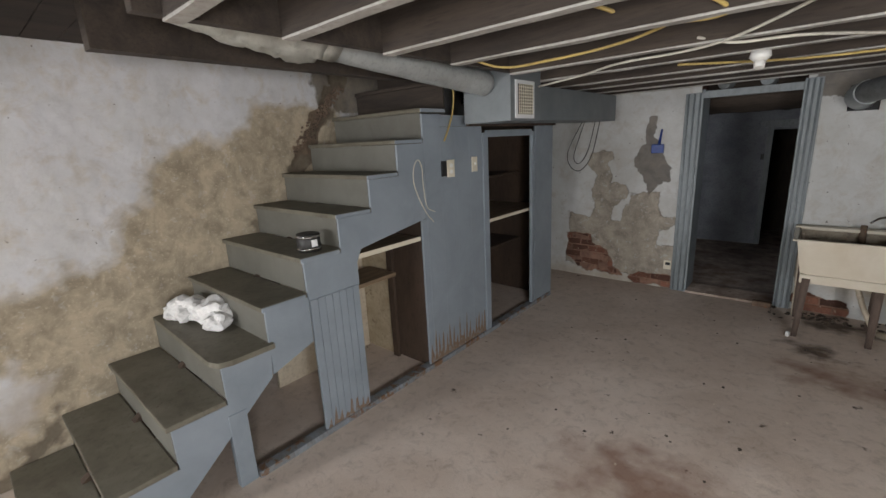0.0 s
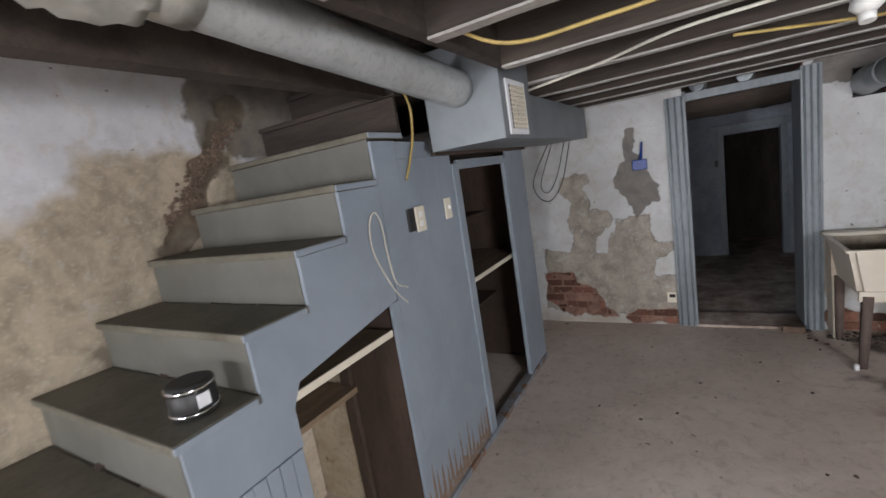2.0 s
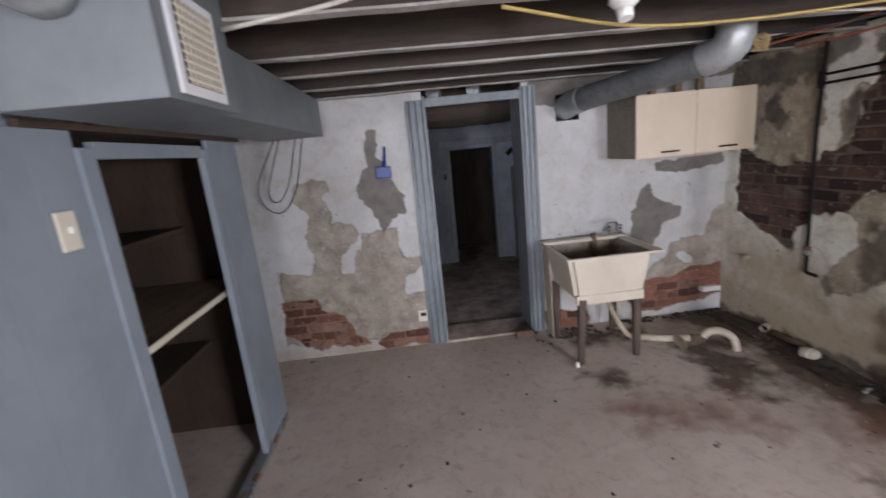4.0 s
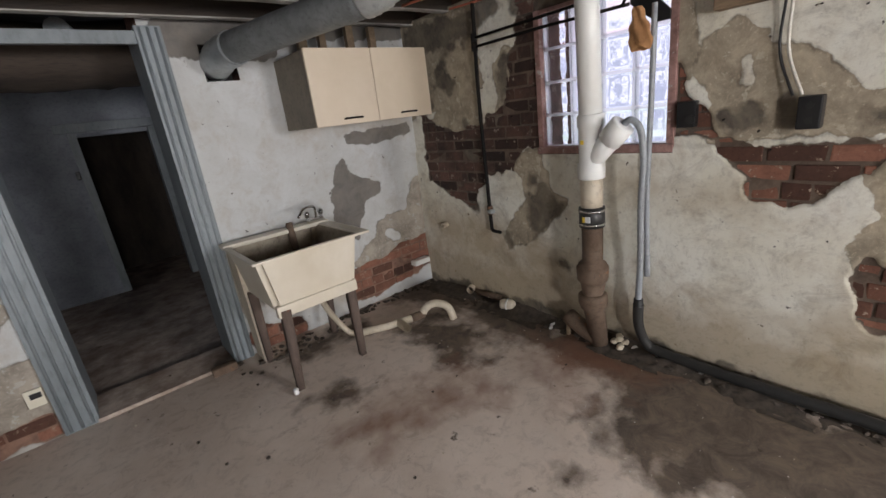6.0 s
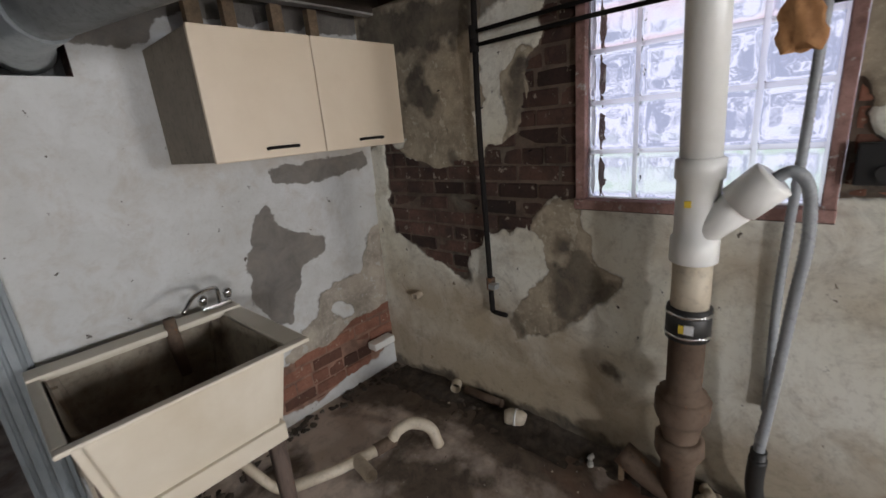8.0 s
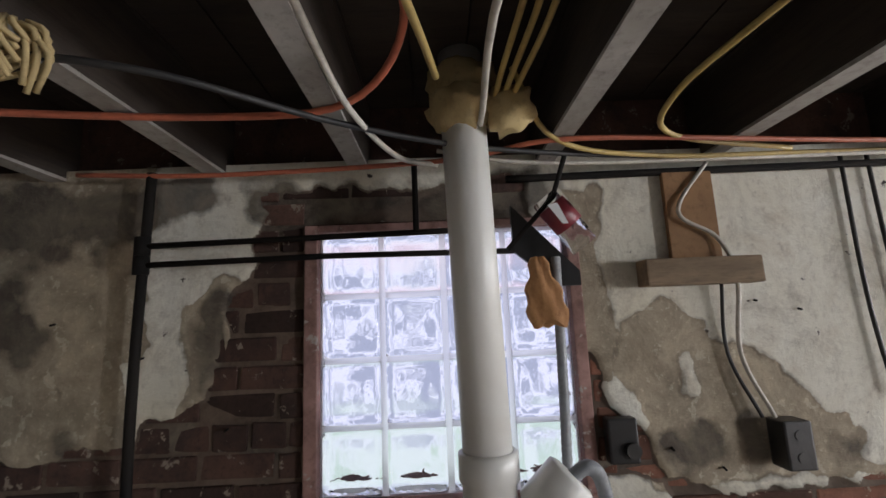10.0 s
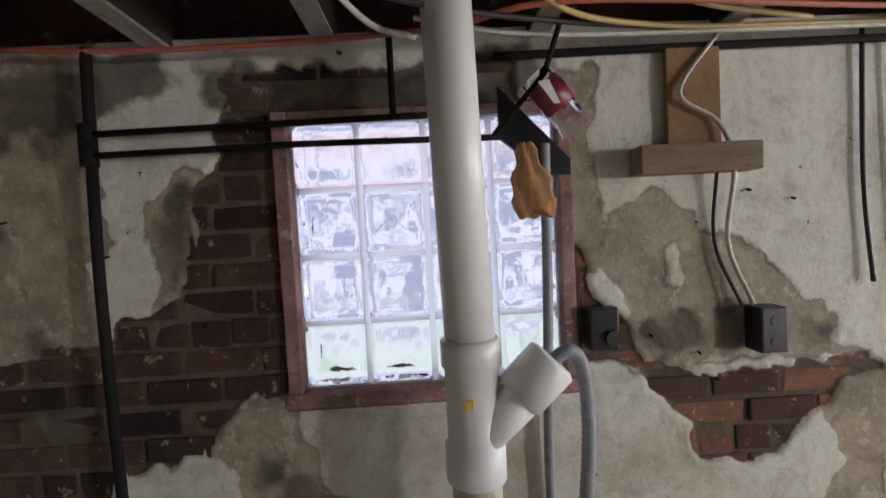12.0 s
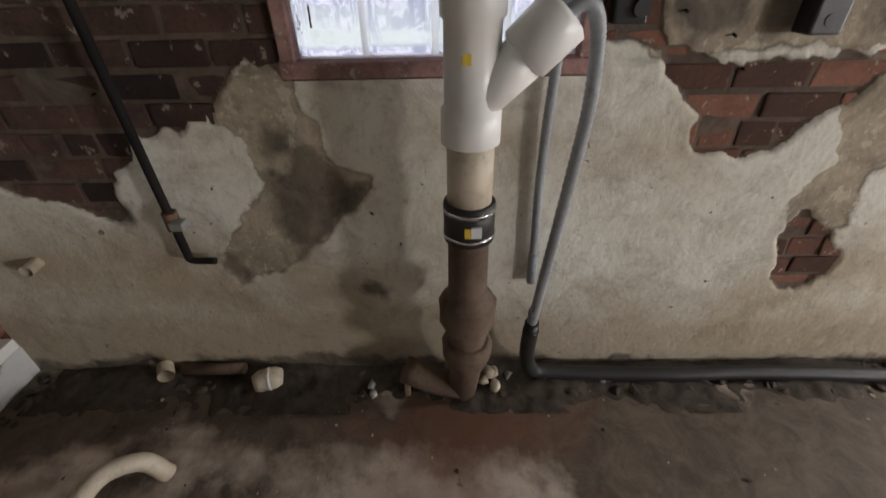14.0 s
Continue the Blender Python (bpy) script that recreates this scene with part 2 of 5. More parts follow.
PAPER = surface("white_paper", (0.82, 0.81, 0.79), (0.7, 0.69, 0.68), 0.8, relief=0.2)
PLATE = surface("ivory_cover_plate", (0.74, 0.69, 0.56), (0.66, 0.6, 0.47), 0.4, relief=0.02)
BLACKBOX = surface("black_outlet_box", (0.012, 0.012, 0.013), (0.025, 0.024, 0.023), 0.4)
WIRE_W = surface("white_cable", (0.66, 0.63, 0.55), (0.45, 0.42, 0.36), 0.5)
WIRE_Y = surface("yellow_cable", (0.52, 0.38, 0.12), (0.36, 0.26, 0.09), 0.5)
WIRE_O = surface("orange_cable", (0.52, 0.15, 0.08), (0.34, 0.1, 0.06), 0.5)
WIRE_K = surface("black_cable", (0.02, 0.02, 0.022), (0.035, 0.033, 0.03), 0.5)
BLUE = surface("blue_plastic", (0.02, 0.06, 0.28), (0.015, 0.04, 0.18), 0.4)
DIRT = surface("dirt_and_rubble", (0.085, 0.066, 0.05), (0.035, 0.028, 0.022), 0.95, coarse=20, relief=0.8, wear=(0.22, 0.18, 0.14), wear_at=0.66)
BROKEN = surface("broken_masonry", (0.22, 0.155, 0.11), (0.09, 0.064, 0.047), 0.95, coarse=14, relief=0.6)
CARDBOARD = surface("brown_fibreboard", (0.33, 0.185, 0.085), (0.22, 0.12, 0.055), 0.8, coarse=5)
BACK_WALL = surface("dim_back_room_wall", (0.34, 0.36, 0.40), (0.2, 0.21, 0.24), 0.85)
PLAIN_WALL = surface("plain_cellar_wall", (0.5, 0.49, 0.46), (0.36, 0.35, 0.32), 0.85)
LABEL_Y = surface("yellow_label", (0.75, 0.55, 0.06), (0.6, 0.42, 0.05), 0.5, relief=0.0)
LABEL_W = surface("white_label", (0.8, 0.8, 0.8), (0.7, 0.72, 0.75), 0.5, relief=0.0)
COLA = surface("dark_red_label", (0.19, 0.02, 0.03), (0.09, 0.012, 0.018), 0.4, relief=0.05)


def glass(name, rough, wavy, colour=(0.95, 0.97, 1.0)):
    m, n, l, b = nodes_of(name, rough)
    b.inputs["Transmission Weight"].default_value, b.inputs["IOR"].default_value = 1.0, 1.3
    b.inputs["Base Color"].default_value = (*colour, 1)
    if wavy:
        bump(n, l, b, noisy(n, l, 15, 2, 0.5, None, 1.0), wavy, 0.03)
    return m


BLOCK_GLASS = glass("wavy_block_glass", 0.02, 0.12)
CLEAR = glass("clear_plastic", 0.08, 0.3)


def backdrop_material():
    m, n, l, b = nodes_of("daylight_and_foliage", 1.0)
    leaves = mix(n, l, step(n, l, noisy(n, l, 6, 4, 0.6, None, 1.0), 0.44, 0.56), (0.84, 0.83, 1.0), (0.42, 0.44, 0.60))
    leaves = mix(n, l, step(n, l, noisy(n, l, 2.2, 2, 0.5), 0.55, 0.66), leaves, (0.86, 0.86, 0.98))
    sep = n.new("ShaderNodeSeparateXYZ")
    l.new(n.new("ShaderNodeNewGeometry").outputs["Position"], sep.inputs[0])
    height = val(n, l, "ADD", sep.outputs[2], val(n, l, "MULTIPLY_ADD", noisy(n, l, 3, 4, 0.6), 0.5, -0.25))
    c = mix(n, l, step(n, l, height, 1.0, 1.3), mix(n, l, step(n, l, noisy(n, l, 5, 3, 0.5), 0.45, 0.62), (0.76, 0.82, 0.84), (0.60, 0.71, 0.66)), leaves)
    c = mix(n, l, val(n, l, "MULTIPLY", step(n, l, height, 1.85, 2.1), 0.6), c, (0.92, 0.68, 0.76))
    b.inputs["Base Color"].default_value = (0, 0, 0, 1)
    l.new(c, b.inputs["Emission Color"])
    b.inputs["Emission Strength"].default_value = 1.12
    return m


OUTSIDE = backdrop_material()


JOINT = glass("frosted_block_joint", 0.7, 0.0, (1.0, 1.0, 1.0))

# ---- builders ----


def box(bm, x0, x1, y0, y1, z0, z1, bevel=0.0):
    out = bmesh.ops.create_cube(bm, size=1, matrix=Matrix.LocRotScale(((x0 + x1) / 2, (y0 + y1) / 2, (z0 + z1) / 2), None, (abs(x1 - x0), abs(y1 - y0), abs(z1 - z0))))
    if bevel:
        edges = list({e for v in out["verts"] for e in v.link_edges})
        bmesh.ops.bevel(bm, geom=edges, offset=bevel, segments=2, affect="EDGES", profile=0.6)
    return bm


def prism(bm, pts, axis, a, b):
    """An outline in the two other axes, thickened along one from a to b."""
    def put(p, d):
        return {"x": (d, p[0], p[1]), "y": (p[0], d, p[1]), "z": (p[0], p[1], d)}[axis]
    lo, hi = [bm.verts.new(put(p, a)) for p in pts], [bm.verts.new(put(p, b)) for p in pts]
    bm.faces.new(lo), bm.faces.new(hi)
    for k in range(len(pts)):
        j = (k + 1) % len(pts)
        bm.faces.new((lo[k], lo[j], hi[j], hi[k]))
    bmesh.ops.recalc_face_normals(bm, faces=bm.faces)
    return bm


def smooth_path(pts, per=8):
    """Points on a curve through pts (Catmull-Rom)."""
    P = [Vector(p) for p in pts]
    P = [2 * P[0] - P[1], *P, 2 * P[-1] - P[-2]]
    out = []
    for a, b, c, d in zip(P, P[1:], P[2:], P[3:]):
        for k in range(per):
            t = k / per
            out.append(0.5 * (2 * b + (c - a) * t + (2 * a - 5 * b + 4 * c - d) * t * t + (3 * b - 3 * c + d - a) * t ** 3))
    return [*out, P[-2]]


def tube(bm, pts, r, seg=12, rib=0.0, hollow=False, lump=0.0):
    """A round section swept along points; r is a number or one per point; rib makes corrugation."""
    P = [Vector(p) for p in pts]
    up, rings = None, []
    for k, p in enumerate(P):
        d = (P[min(k + 1, len(P) - 1)] - P[max(k - 1, 0)]).normalized()
        if up is None:
            up = d.orthogonal().normalized()
        up = (up - d * up.dot(d)).normalized()
        side = d.cross(up)
        rr = (r[k] if isinstance(r, (list, tuple)) else r) * (1 + rib * (k % 2))
        ring = []
        for s in range(seg):
            a = 2 * math.pi * s / seg
            w = rr * (1 + lump * noise.noise(p * 22 + Vector((3 * math.cos(a), 3 * math.sin(a), 0))))
            ring.append(bm.verts.new(p + w * (math.cos(a) * up + math.sin(a) * side)))
        rings.append(ring)
    for A, B in zip(rings, rings[1:]):
        for s in range(seg):
            f = bm.faces.new((A[s], A[(s + 1) % seg], B[(s + 1) % seg], B[s]))
            f.smooth = True
    if not hollow:
        bm.faces.new(rings[0]), bm.faces.new(rings[-1])
    bmesh.ops.recalc_face_normals(bm, faces=bm.faces)
    return bm


def blob(bm, at, size, seed, rough=0.35, sub=3):
    out = bmesh.ops.create_icosphere(bm, subdivisions=sub, radius=1)
    for v in out["verts"]:
        k = 1 + rough * noise.noise(v.co * 2.3 + Vector((seed, 0, 0))) + 0.5 * rough * noise.noise(v.co * 6 + Vector((0, seed, 0)))
        for f in v.link_faces:
            f.smooth = sub > 1
        v.co = Vector(at) + Vector((v.co.x * size[0] * k, v.co.y * size[1] * k, v.co.z * size[2] * k))
    return bm


def B():
    return bmesh.new()


def finish(name, bm, material):
    me = bpy.data.meshes.new(name)
    bm.to_mesh(me)
    bm.free()
    me.materials.append(material)
    return new(name, me)


def part(name, bm, material, parent, label=""):
    ob = finish(name, bm, material)
    ob.parent = parent
    ob.matrix_parent_inverse = parent.matrix_world.inverted() if parent.type != "EMPTY" else Matrix.Translation(-parent.location)
    return tagged(ob, label)


def thing(name, at, label, category, group=""):
    ob = new(name)
    ob.location, ob.empty_display_size = at, 0.1
    return tagged(ob, label, category, group)


def solid(name, bm, material, label, category, group="", kind=""):
    return tagged(finish(name, bm, material), label, category, group, kind)


def structure(name, bm, material, label, category="wall"):
    return solid(name, bm, material, label, category, "", "structure")


# ---- coat maps: where paint or plaster is lost or the surface darkened, as outlines (u, v) or strokes (u1, v1, u2, v2, radius) ----
RNG = np.random.default_rng(7)
TABLE = RNG.random((257, 257))


def value_noise(u, v, cell):
    a, b = np.mod(u / cell, 256), np.mod(v / cell, 256)
    i, j = a.astype(int), b.astype(int)
    f, g = a - i, b - j
    f, g = f * f * (3 - 2 * f), g * g * (3 - 2 * g)
    return (TABLE[i, j] * (1 - f) + TABLE[i + 1, j] * f) * (1 - g) + (TABLE[i, j + 1] * (1 - f) + TABLE[i + 1, j + 1] * f) * g - 0.5


def inside_outline(u, v, outline):
    """Distance to the edge of a closed outline, positive inside."""
    gap, odd = np.full(u.shape, 9.0), np.zeros(u.shape, bool)
    for (a, b), (c, d) in zip(outline, [*outline[1:], outline[0]]):
        du, dv = c - a, d - b
        t = np.clip(((u - a) * du + (v - b) * dv) / max(du * du + dv * dv, 1e-9), 0, 1)
        gap = np.minimum(gap, np.hypot(u - a - t * du, v - b - t * dv))
        if dv:
            odd ^= ((b > v) != (d > v)) & (u < a + (v - b) * du / dv)
    return np.where(odd, gap, -gap)


def lost(u, v, strokes, rough=0.07):
    """How deep inside the strokes a place lies, in metres; negative outside. Torn by noise."""
    best = np.full(u.shape, -9.0)
    for s in strokes:
        if not isinstance(s[0], (int, float)):
            best = np.maximum(best, inside_outline(u, v, s))
            continue
        a, b, c, d, r = s
        du, dv = c - a, d - b
        t = np.clip(((u - a) * du + (v - b) * dv) / max(du * du + dv * dv, 1e-9), 0, 1)
        gap = np.hypot(u - a - t * du, v - b - t * dv)
        best = np.maximum(best, r - gap) if r > 0 else np.minimum(best, gap + r)
    torn = rough * value_noise(u + 31, v + 17, 0.11) + 0.6 * rough * value_noise(u + 5, v + 71, 0.045) + 0.25 * rough * value_noise(u, v, 0.018)
    return best + torn


def sheet(name, material, place, u0, u1, v0, v1, cell, maps, holes=(), depth=(0.002, 0.0125), label="", category="wall", wave=0.01, ledge=None):
    """A fine-meshed surface with its coat maps; place(u, v, d) gives the world place at depth d behind the face."""
    nu, nv = round((u1 - u0) / cell), round((v1 - v0) / cell)
    U, V = np.meshgrid(np.linspace(u0, u1, nu + 1), np.linspace(v0, v1, nv + 1), indexing="ij")
    f = {k: lost(U, V, s, q) for k, (s, q) in maps.items()}
    D = wave * (value_noise(U, V, 0.5) + 0.5 * value_noise(U, V, 0.17)) + wave * 0.2 * value_noise(U, V, 0.04)
    if ledge:
        D = D - 0.014 * np.clip((ledge + 0.012 * value_noise(U, V, 0.06) - V) / 0.012, 0, 1)
    if "lost_paint" in f:
        D = D + depth[0] * np.clip(f["lost_paint"] / 0.008 + 0.5, 0, 1)
    if "lost_plaster" in f:
        D = D + depth[1] * np.clip(f["lost_plaster"] / 0.012 + 0.5, 0, 1)
    X = np.stack(np.broadcast_arrays(*place(U, V, D)), -1).reshape(-1, 3)
    idx = np.arange((nu + 1) * (nv + 1)).reshape(nu + 1, nv + 1)
    cu, cv = (U[:-1, :-1] + U[1:, 1:]) / 2, (V[:-1, :-1] + V[1:, 1:]) / 2
    keep = np.ones(cu.shape, bool)
    for a, b, c, d in holes:
        keep &= ~((cu > a) & (cu < b) & (cv > c) & (cv < d))
    Q = np.stack([idx[:-1, :-1], idx[1:, :-1], idx[1:, 1:], idx[:-1, 1:]], -1)[keep]
    me = bpy.data.meshes.new(name)
    me.vertices.add(len(X)), me.loops.add(Q.size), me.polygons.add(len(Q))
    me.vertices.foreach_set("co", X.ravel().astype(np.float32))
    me.loops.foreach_set("vertex_index", Q.ravel().astype(np.int32))
    me.polygons.foreach_set("loop_start", np.arange(0, Q.size, 4, dtype=np.int32))
    me.polygons.foreach_set("use_smooth", np.ones(len(Q), bool))
    for k, arr in f.items():
        me.attributes.new(k, "FLOAT", "POINT").data.foreach_set("value", arr.ravel().astype(np.float32))
    me.update(calc_edges=True)
    me.validate()
    me.materials.append(material)
    return tagged(new(name, me), label, category, "", "structure")


# ---- structure ----
E_BRICK_LEFT = [(6.25, 1.99), (6.36, 1.97), (6.45, 1.86), (6.49, 1.68), (6.51, 1.55), (6.57, 1.47), (6.60, 1.38), (6.73, 1.38), (6.76, 1.32),
                (6.89, 1.33), (7.05, 1.29), (7.42, 1.42), (7.44, 1.18), (7.40, 0.91), (7.22, 0.83), (7.05, 0.76), (6.98, 0.70), (6.91, 0.70),
                (6.86, 0.82), (6.77, 0.91), (6.75, 0.98), (6.63, 1.00), (6.52, 1.01), (6.48, 1.06), (6.39, 1.15), (6.24, 1.16)]
E_BRICK_HEAD = [(6.40, 1.98), (6.28, 2.02), (5.66, 2.02), (5.62, 1.88), (6.30, 1.89)]
E_BRICK_JAMB = [(5.53, 1.54), (5.50, 1.48), (5.45, 1.40), (5.40, 1.35), (5.36, 1.31), (5.34, 1.18), (5.52, 1.18)]
E_BRICK_RED = [(5.33, 1.15), (5.26, 1.08), (5.18, 1.01), (5.15, 0.92), (5.07, 0.89), (4.99, 0.91), (4.93, 0.96), (4.85, 1.03), (4.79, 1.07),
               (4.75, 1.11), (4.63, 1.11), (4.62, 1.16), (5.03, 1.155)]
E_BRICK_LOW = [(4.81, 0.65), (4.78, 0.71), (4.73, 0.69), (4.63, 0.63), (4.60, 0.53), (4.62, 0.46), (4.67, 0.39), (4.77, 0.44), (4.78, 0.56)]
E_BRICK = [E_BRICK_LEFT, E_BRICK_HEAD, E_BRICK_JAMB, E_BRICK_RED, E_BRICK_LOW]
E_COAT_STRIP = [(6.46, 1.80), (6.55, 1.77), (6.59, 1.73), (6.64, 1.70), (6.64, 1.63), (6.62, 1.58), (6.62, 1.50), (6.63, 1.40), (6.58, 1.38),
                (6.50, 1.47), (6.46, 1.60)]
E_COAT_CORNER = [(7.30, 1.40), (7.20, 1.47), (7.12, 1.51), (7.03, 1.50), (6.97, 1.50), (6.95, 1.45), (6.87, 1.54), (6.80, 1.56), (6.75, 1.42),
                 (6.74, 1.26), (7.03, 1.26), (7.40, 1.36)]
E_COAT_LOW = [(6.36, 1.17), (6.46, 1.12), (6.51, 1.03), (6.48, 0.99), (6.43, 0.93), (6.40, 0.85), (6.45, 0.77), (6.53, 0.67), (6.61, 0.58),
              (6.62, 0.52), (6.59, 0.45), (6.44, 0.49), (6.37, 0.56), (6.26, 0.62), (6.21, 0.73), (6.13, 0.77), (6.12, 0.84), (6.20, 0.88),
              (6.21, 0.96), (6.24, 1.04), (6.27, 1.16)]
E_COAT_JAMB = [(5.53, 1.98), (5.43, 1.98), (5.43, 1.64), (5.43, 1.52), (5.45, 1.43), (5.53, 1.52)]
E_COAT_BIG = [(5.43, 1.48), (5.39, 1.58), (5.33, 1.62), (5.30, 1.66), (5.25, 1.66), (5.23, 1.59), (5.18, 1.55), (5.11, 1.52), (5.00, 1.48),
              (4.87, 1.40), (4.84, 1.34), (4.81, 1.31), (4.77, 1.26), (4.80, 1.20), (4.70, 1.17), (5.03, 1.15), (5.36, 1.15), (5.37, 1.32)]
E_COAT_RIGHT = [(4.60, 1.14), (4.79, 1.12), (4.81, 1.02), (4.77, 0.87), (4.79, 0.80), (4.84, 0.75), (4.84, 0.67), (4.79, 0.62), (4.65, 0.61),
                (4.60, 0.64), (4.61, 0.72), (4.64, 0.82), (4.56, 0.88), (4.50, 1.05)]
E_COAT_TOP = [(7.60, 2.12), (6.73, 2.12), (6.74, 1.80), (6.73, 1.55), (7.00, 1.47), (7.60, 1.40)]
E_PLASTER = [E_COAT_TOP, E_COAT_STRIP, E_COAT_CORNER, E_COAT_LOW, E_COAT_JAMB, E_COAT_BIG, E_COAT_RIGHT, (4.0, 1.3, 3.6, 1.1, 0.2),
             (5.245, 1.49, 5.22, 1.41, -0.03)]
# First stroke is foot damp, widened to paint the light's fall-off as well.
E_DAMP_SHADE = [(7.5, 0.10, 3.5, 0.06, 0.30), (7.3, 0.55, 6.7, 0.45, 0.2), (6.4, 0.45, 6.1, 0.3, 0.16), (4.75, 0.42, 4.4, 0.5, 0.14), (6.95, 0.5, 6.6, 0.35, 0.16), (4.7, 0.35, 4.9, 0.2, 0.15), (5.9, 1.0, 5.2, 0.9, 0.05), (7.2, 0.6, 7.3, 0.2, 0.12)]
# The last stroke here is a tan strip just below the wall cabinet.
N_DAMP = [(-2.2, 0.03, -0.3, 0.03, 0.06), (0.8, 0.5, 1.6, 0.2, 0.12), (1.4, 1.42, 2.3, 1.40, 0.03)]
W_DAMP = [(2.6, 0.3, 4.4, 1.55, 0.12), (3.6, 1.3, 4.0, 1.6, 0.12), (2.3, 0.2, 1.0, 0.3, 0.2)]
E_SOOT_LOW = [(6.40, 0.83), (6.35, 0.86), (6.27, 0.96), (6.23, 0.88), (6.20, 0.81), (6.13, 0.77), (6.21, 0.73), (6.24, 0.67), (6.30, 0.59),
              (6.36, 0.58), (6.39, 0.71)]
E_SOOT_CORNER = [(7.19, 1.76), (7.12, 1.78), (7.10, 1.67), (7.03, 1.61), (7.08, 1.56), (7.24, 1.59)]
# The stroke from (5.08, 1.31) paints the outlet box's cast shadow.
E_SOOT_SHADE = [
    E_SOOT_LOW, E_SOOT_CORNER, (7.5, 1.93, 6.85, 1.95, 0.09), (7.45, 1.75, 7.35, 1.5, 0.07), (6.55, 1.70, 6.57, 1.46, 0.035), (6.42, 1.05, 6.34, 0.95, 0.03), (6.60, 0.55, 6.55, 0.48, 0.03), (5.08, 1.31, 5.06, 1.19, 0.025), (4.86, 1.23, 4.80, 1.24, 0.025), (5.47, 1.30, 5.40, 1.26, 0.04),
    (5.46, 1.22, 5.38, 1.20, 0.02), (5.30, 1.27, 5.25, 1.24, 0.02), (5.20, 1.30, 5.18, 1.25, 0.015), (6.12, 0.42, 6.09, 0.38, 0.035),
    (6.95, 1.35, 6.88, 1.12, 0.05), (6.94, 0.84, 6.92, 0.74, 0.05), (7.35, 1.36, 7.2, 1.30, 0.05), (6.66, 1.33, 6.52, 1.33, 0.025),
    # Strokes along the head and foot darken the wall there.
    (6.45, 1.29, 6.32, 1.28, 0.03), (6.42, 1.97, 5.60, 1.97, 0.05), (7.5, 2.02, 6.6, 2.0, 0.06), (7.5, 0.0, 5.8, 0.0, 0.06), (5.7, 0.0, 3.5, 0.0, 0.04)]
N_COAT_LEFT = [(-1.19, 1.49), (-0.92, 1.51), (-0.91, 1.40), (-1.03, 1.37), (-0.95, 1.26), (-0.93, 1.15), (-0.78, 1.12), (-0.76, 0.98), (-0.88, 0.88),
               (-0.92, 0.72), (-0.82, 0.72), (-0.77, 0.88), (-0.71, 1.01), (-0.58, 1.05), (-0.42, 1.06), (-0.41, 0.80), (-0.24, 0.79), (-0.27, 0.69),
               (-0.42, 0.64), (-0.41, 0.48), (-0.23, 0.46), (-0.24, 0.13), (-0.67, 0.10), (-1.47, 0.13), (-1.40, 0.75), (-1.18, 0.74), (-1.11, 0.90),
               (-1.18, 1.06), (-1.11, 1.22), (-1.20, 1.33)]
N_COAT_RIGHT = [(1.62, 0.40), (1.87, 0.54), (1.92, 0.66), (2.08, 0.70), (2.20, 0.69), (2.23, 0.82), (2.34, 0.93), (2.42, 0.95), (2.42, 0.15), (2.11, 0.14),
                (1.74, 0.20)]
N_PLASTER = [N_COAT_LEFT, N_COAT_RIGHT, (0.79, 0.69, 0.82, 0.29, 0.05), (2.02, 0.52, 2.05, 0.50, -0.05)]
N_SOOT_LEFT = [(-0.57, 1.84), (-0.49, 1.85), (-0.50, 1.75), (-0.55, 1.68), (-0.49, 1.60), (-0.42, 1.52), (-0.40, 1.39), (-0.32, 1.31), (-0.33, 1.16),
               (-0.41, 1.19), (-0.45, 1.12), (-0.53, 1.02), (-0.57, 1.07), (-0.59, 1.21), (-0.69, 1.32), (-0.71, 1.42), (-0.65, 1.54), (-0.60, 1.56),
               (-0.60, 1.73)]
N_SOOT_TUB = [(1.64, 1.15), (1.71, 1.19), (1.77, 1.06), (1.86, 1.02), (2.04, 0.98), (2.00, 0.88), (1.84, 0.85), (1.82, 0.76), (1.76, 0.69), (1.73, 0.54),
              (1.62, 0.62), (1.55, 0.73), (1.56, 0.88), (1.60, 1.03)]
# Dark strip on the wall below the cabinet.
N_DARK_CABINET = [(1.75, 1.36), (2.33, 1.38), (2.36, 1.32), (2.15, 1.28), (1.94, 1.27), (1.76, 1.29)]
# The two strokes darken the wall's head.
N_DARK = [N_SOOT_LEFT, N_SOOT_TUB, N_DARK_CABINET, (0.8, 2.0, 1.3, 2.0, 0.12), (1.3, 2.06, 2.4, 2.06, 0.06)]
N_BRICK_LEFT = [(-1.45, 0.52), (-1.15, 0.52), (-1.13, 0.43), (-0.95, 0.34), (-0.86, 0.16), (-0.76, 0.07), (-1.03, 0.09), (-1.20, 0.06), (-1.38, 0.16),
                (-1.45, 0.22)]
N_BRICK_DOOR = [(-0.70, 0.06), (-0.59, 0.15), (-0.25, 0.14), (-0.24, 0.02), (-0.60, 0.0)]
N_BRICK_RIGHT = [(1.58, 0.36), (1.79, 0.36), (1.97, 0.36), (2.12, 0.42), (2.40, 0.44), (2.40, 0.16), (2.23, 0.10), (2.02, 0.08), (1.81, 0.05), (1.60, 0.07),
                 (1.54, 0.17)]
N_BRICK = [N_BRICK_LEFT, N_BRICK_DOOR, N_BRICK_RIGHT, (0.85, 0.08, 1.10, 0.04, 0.09)]
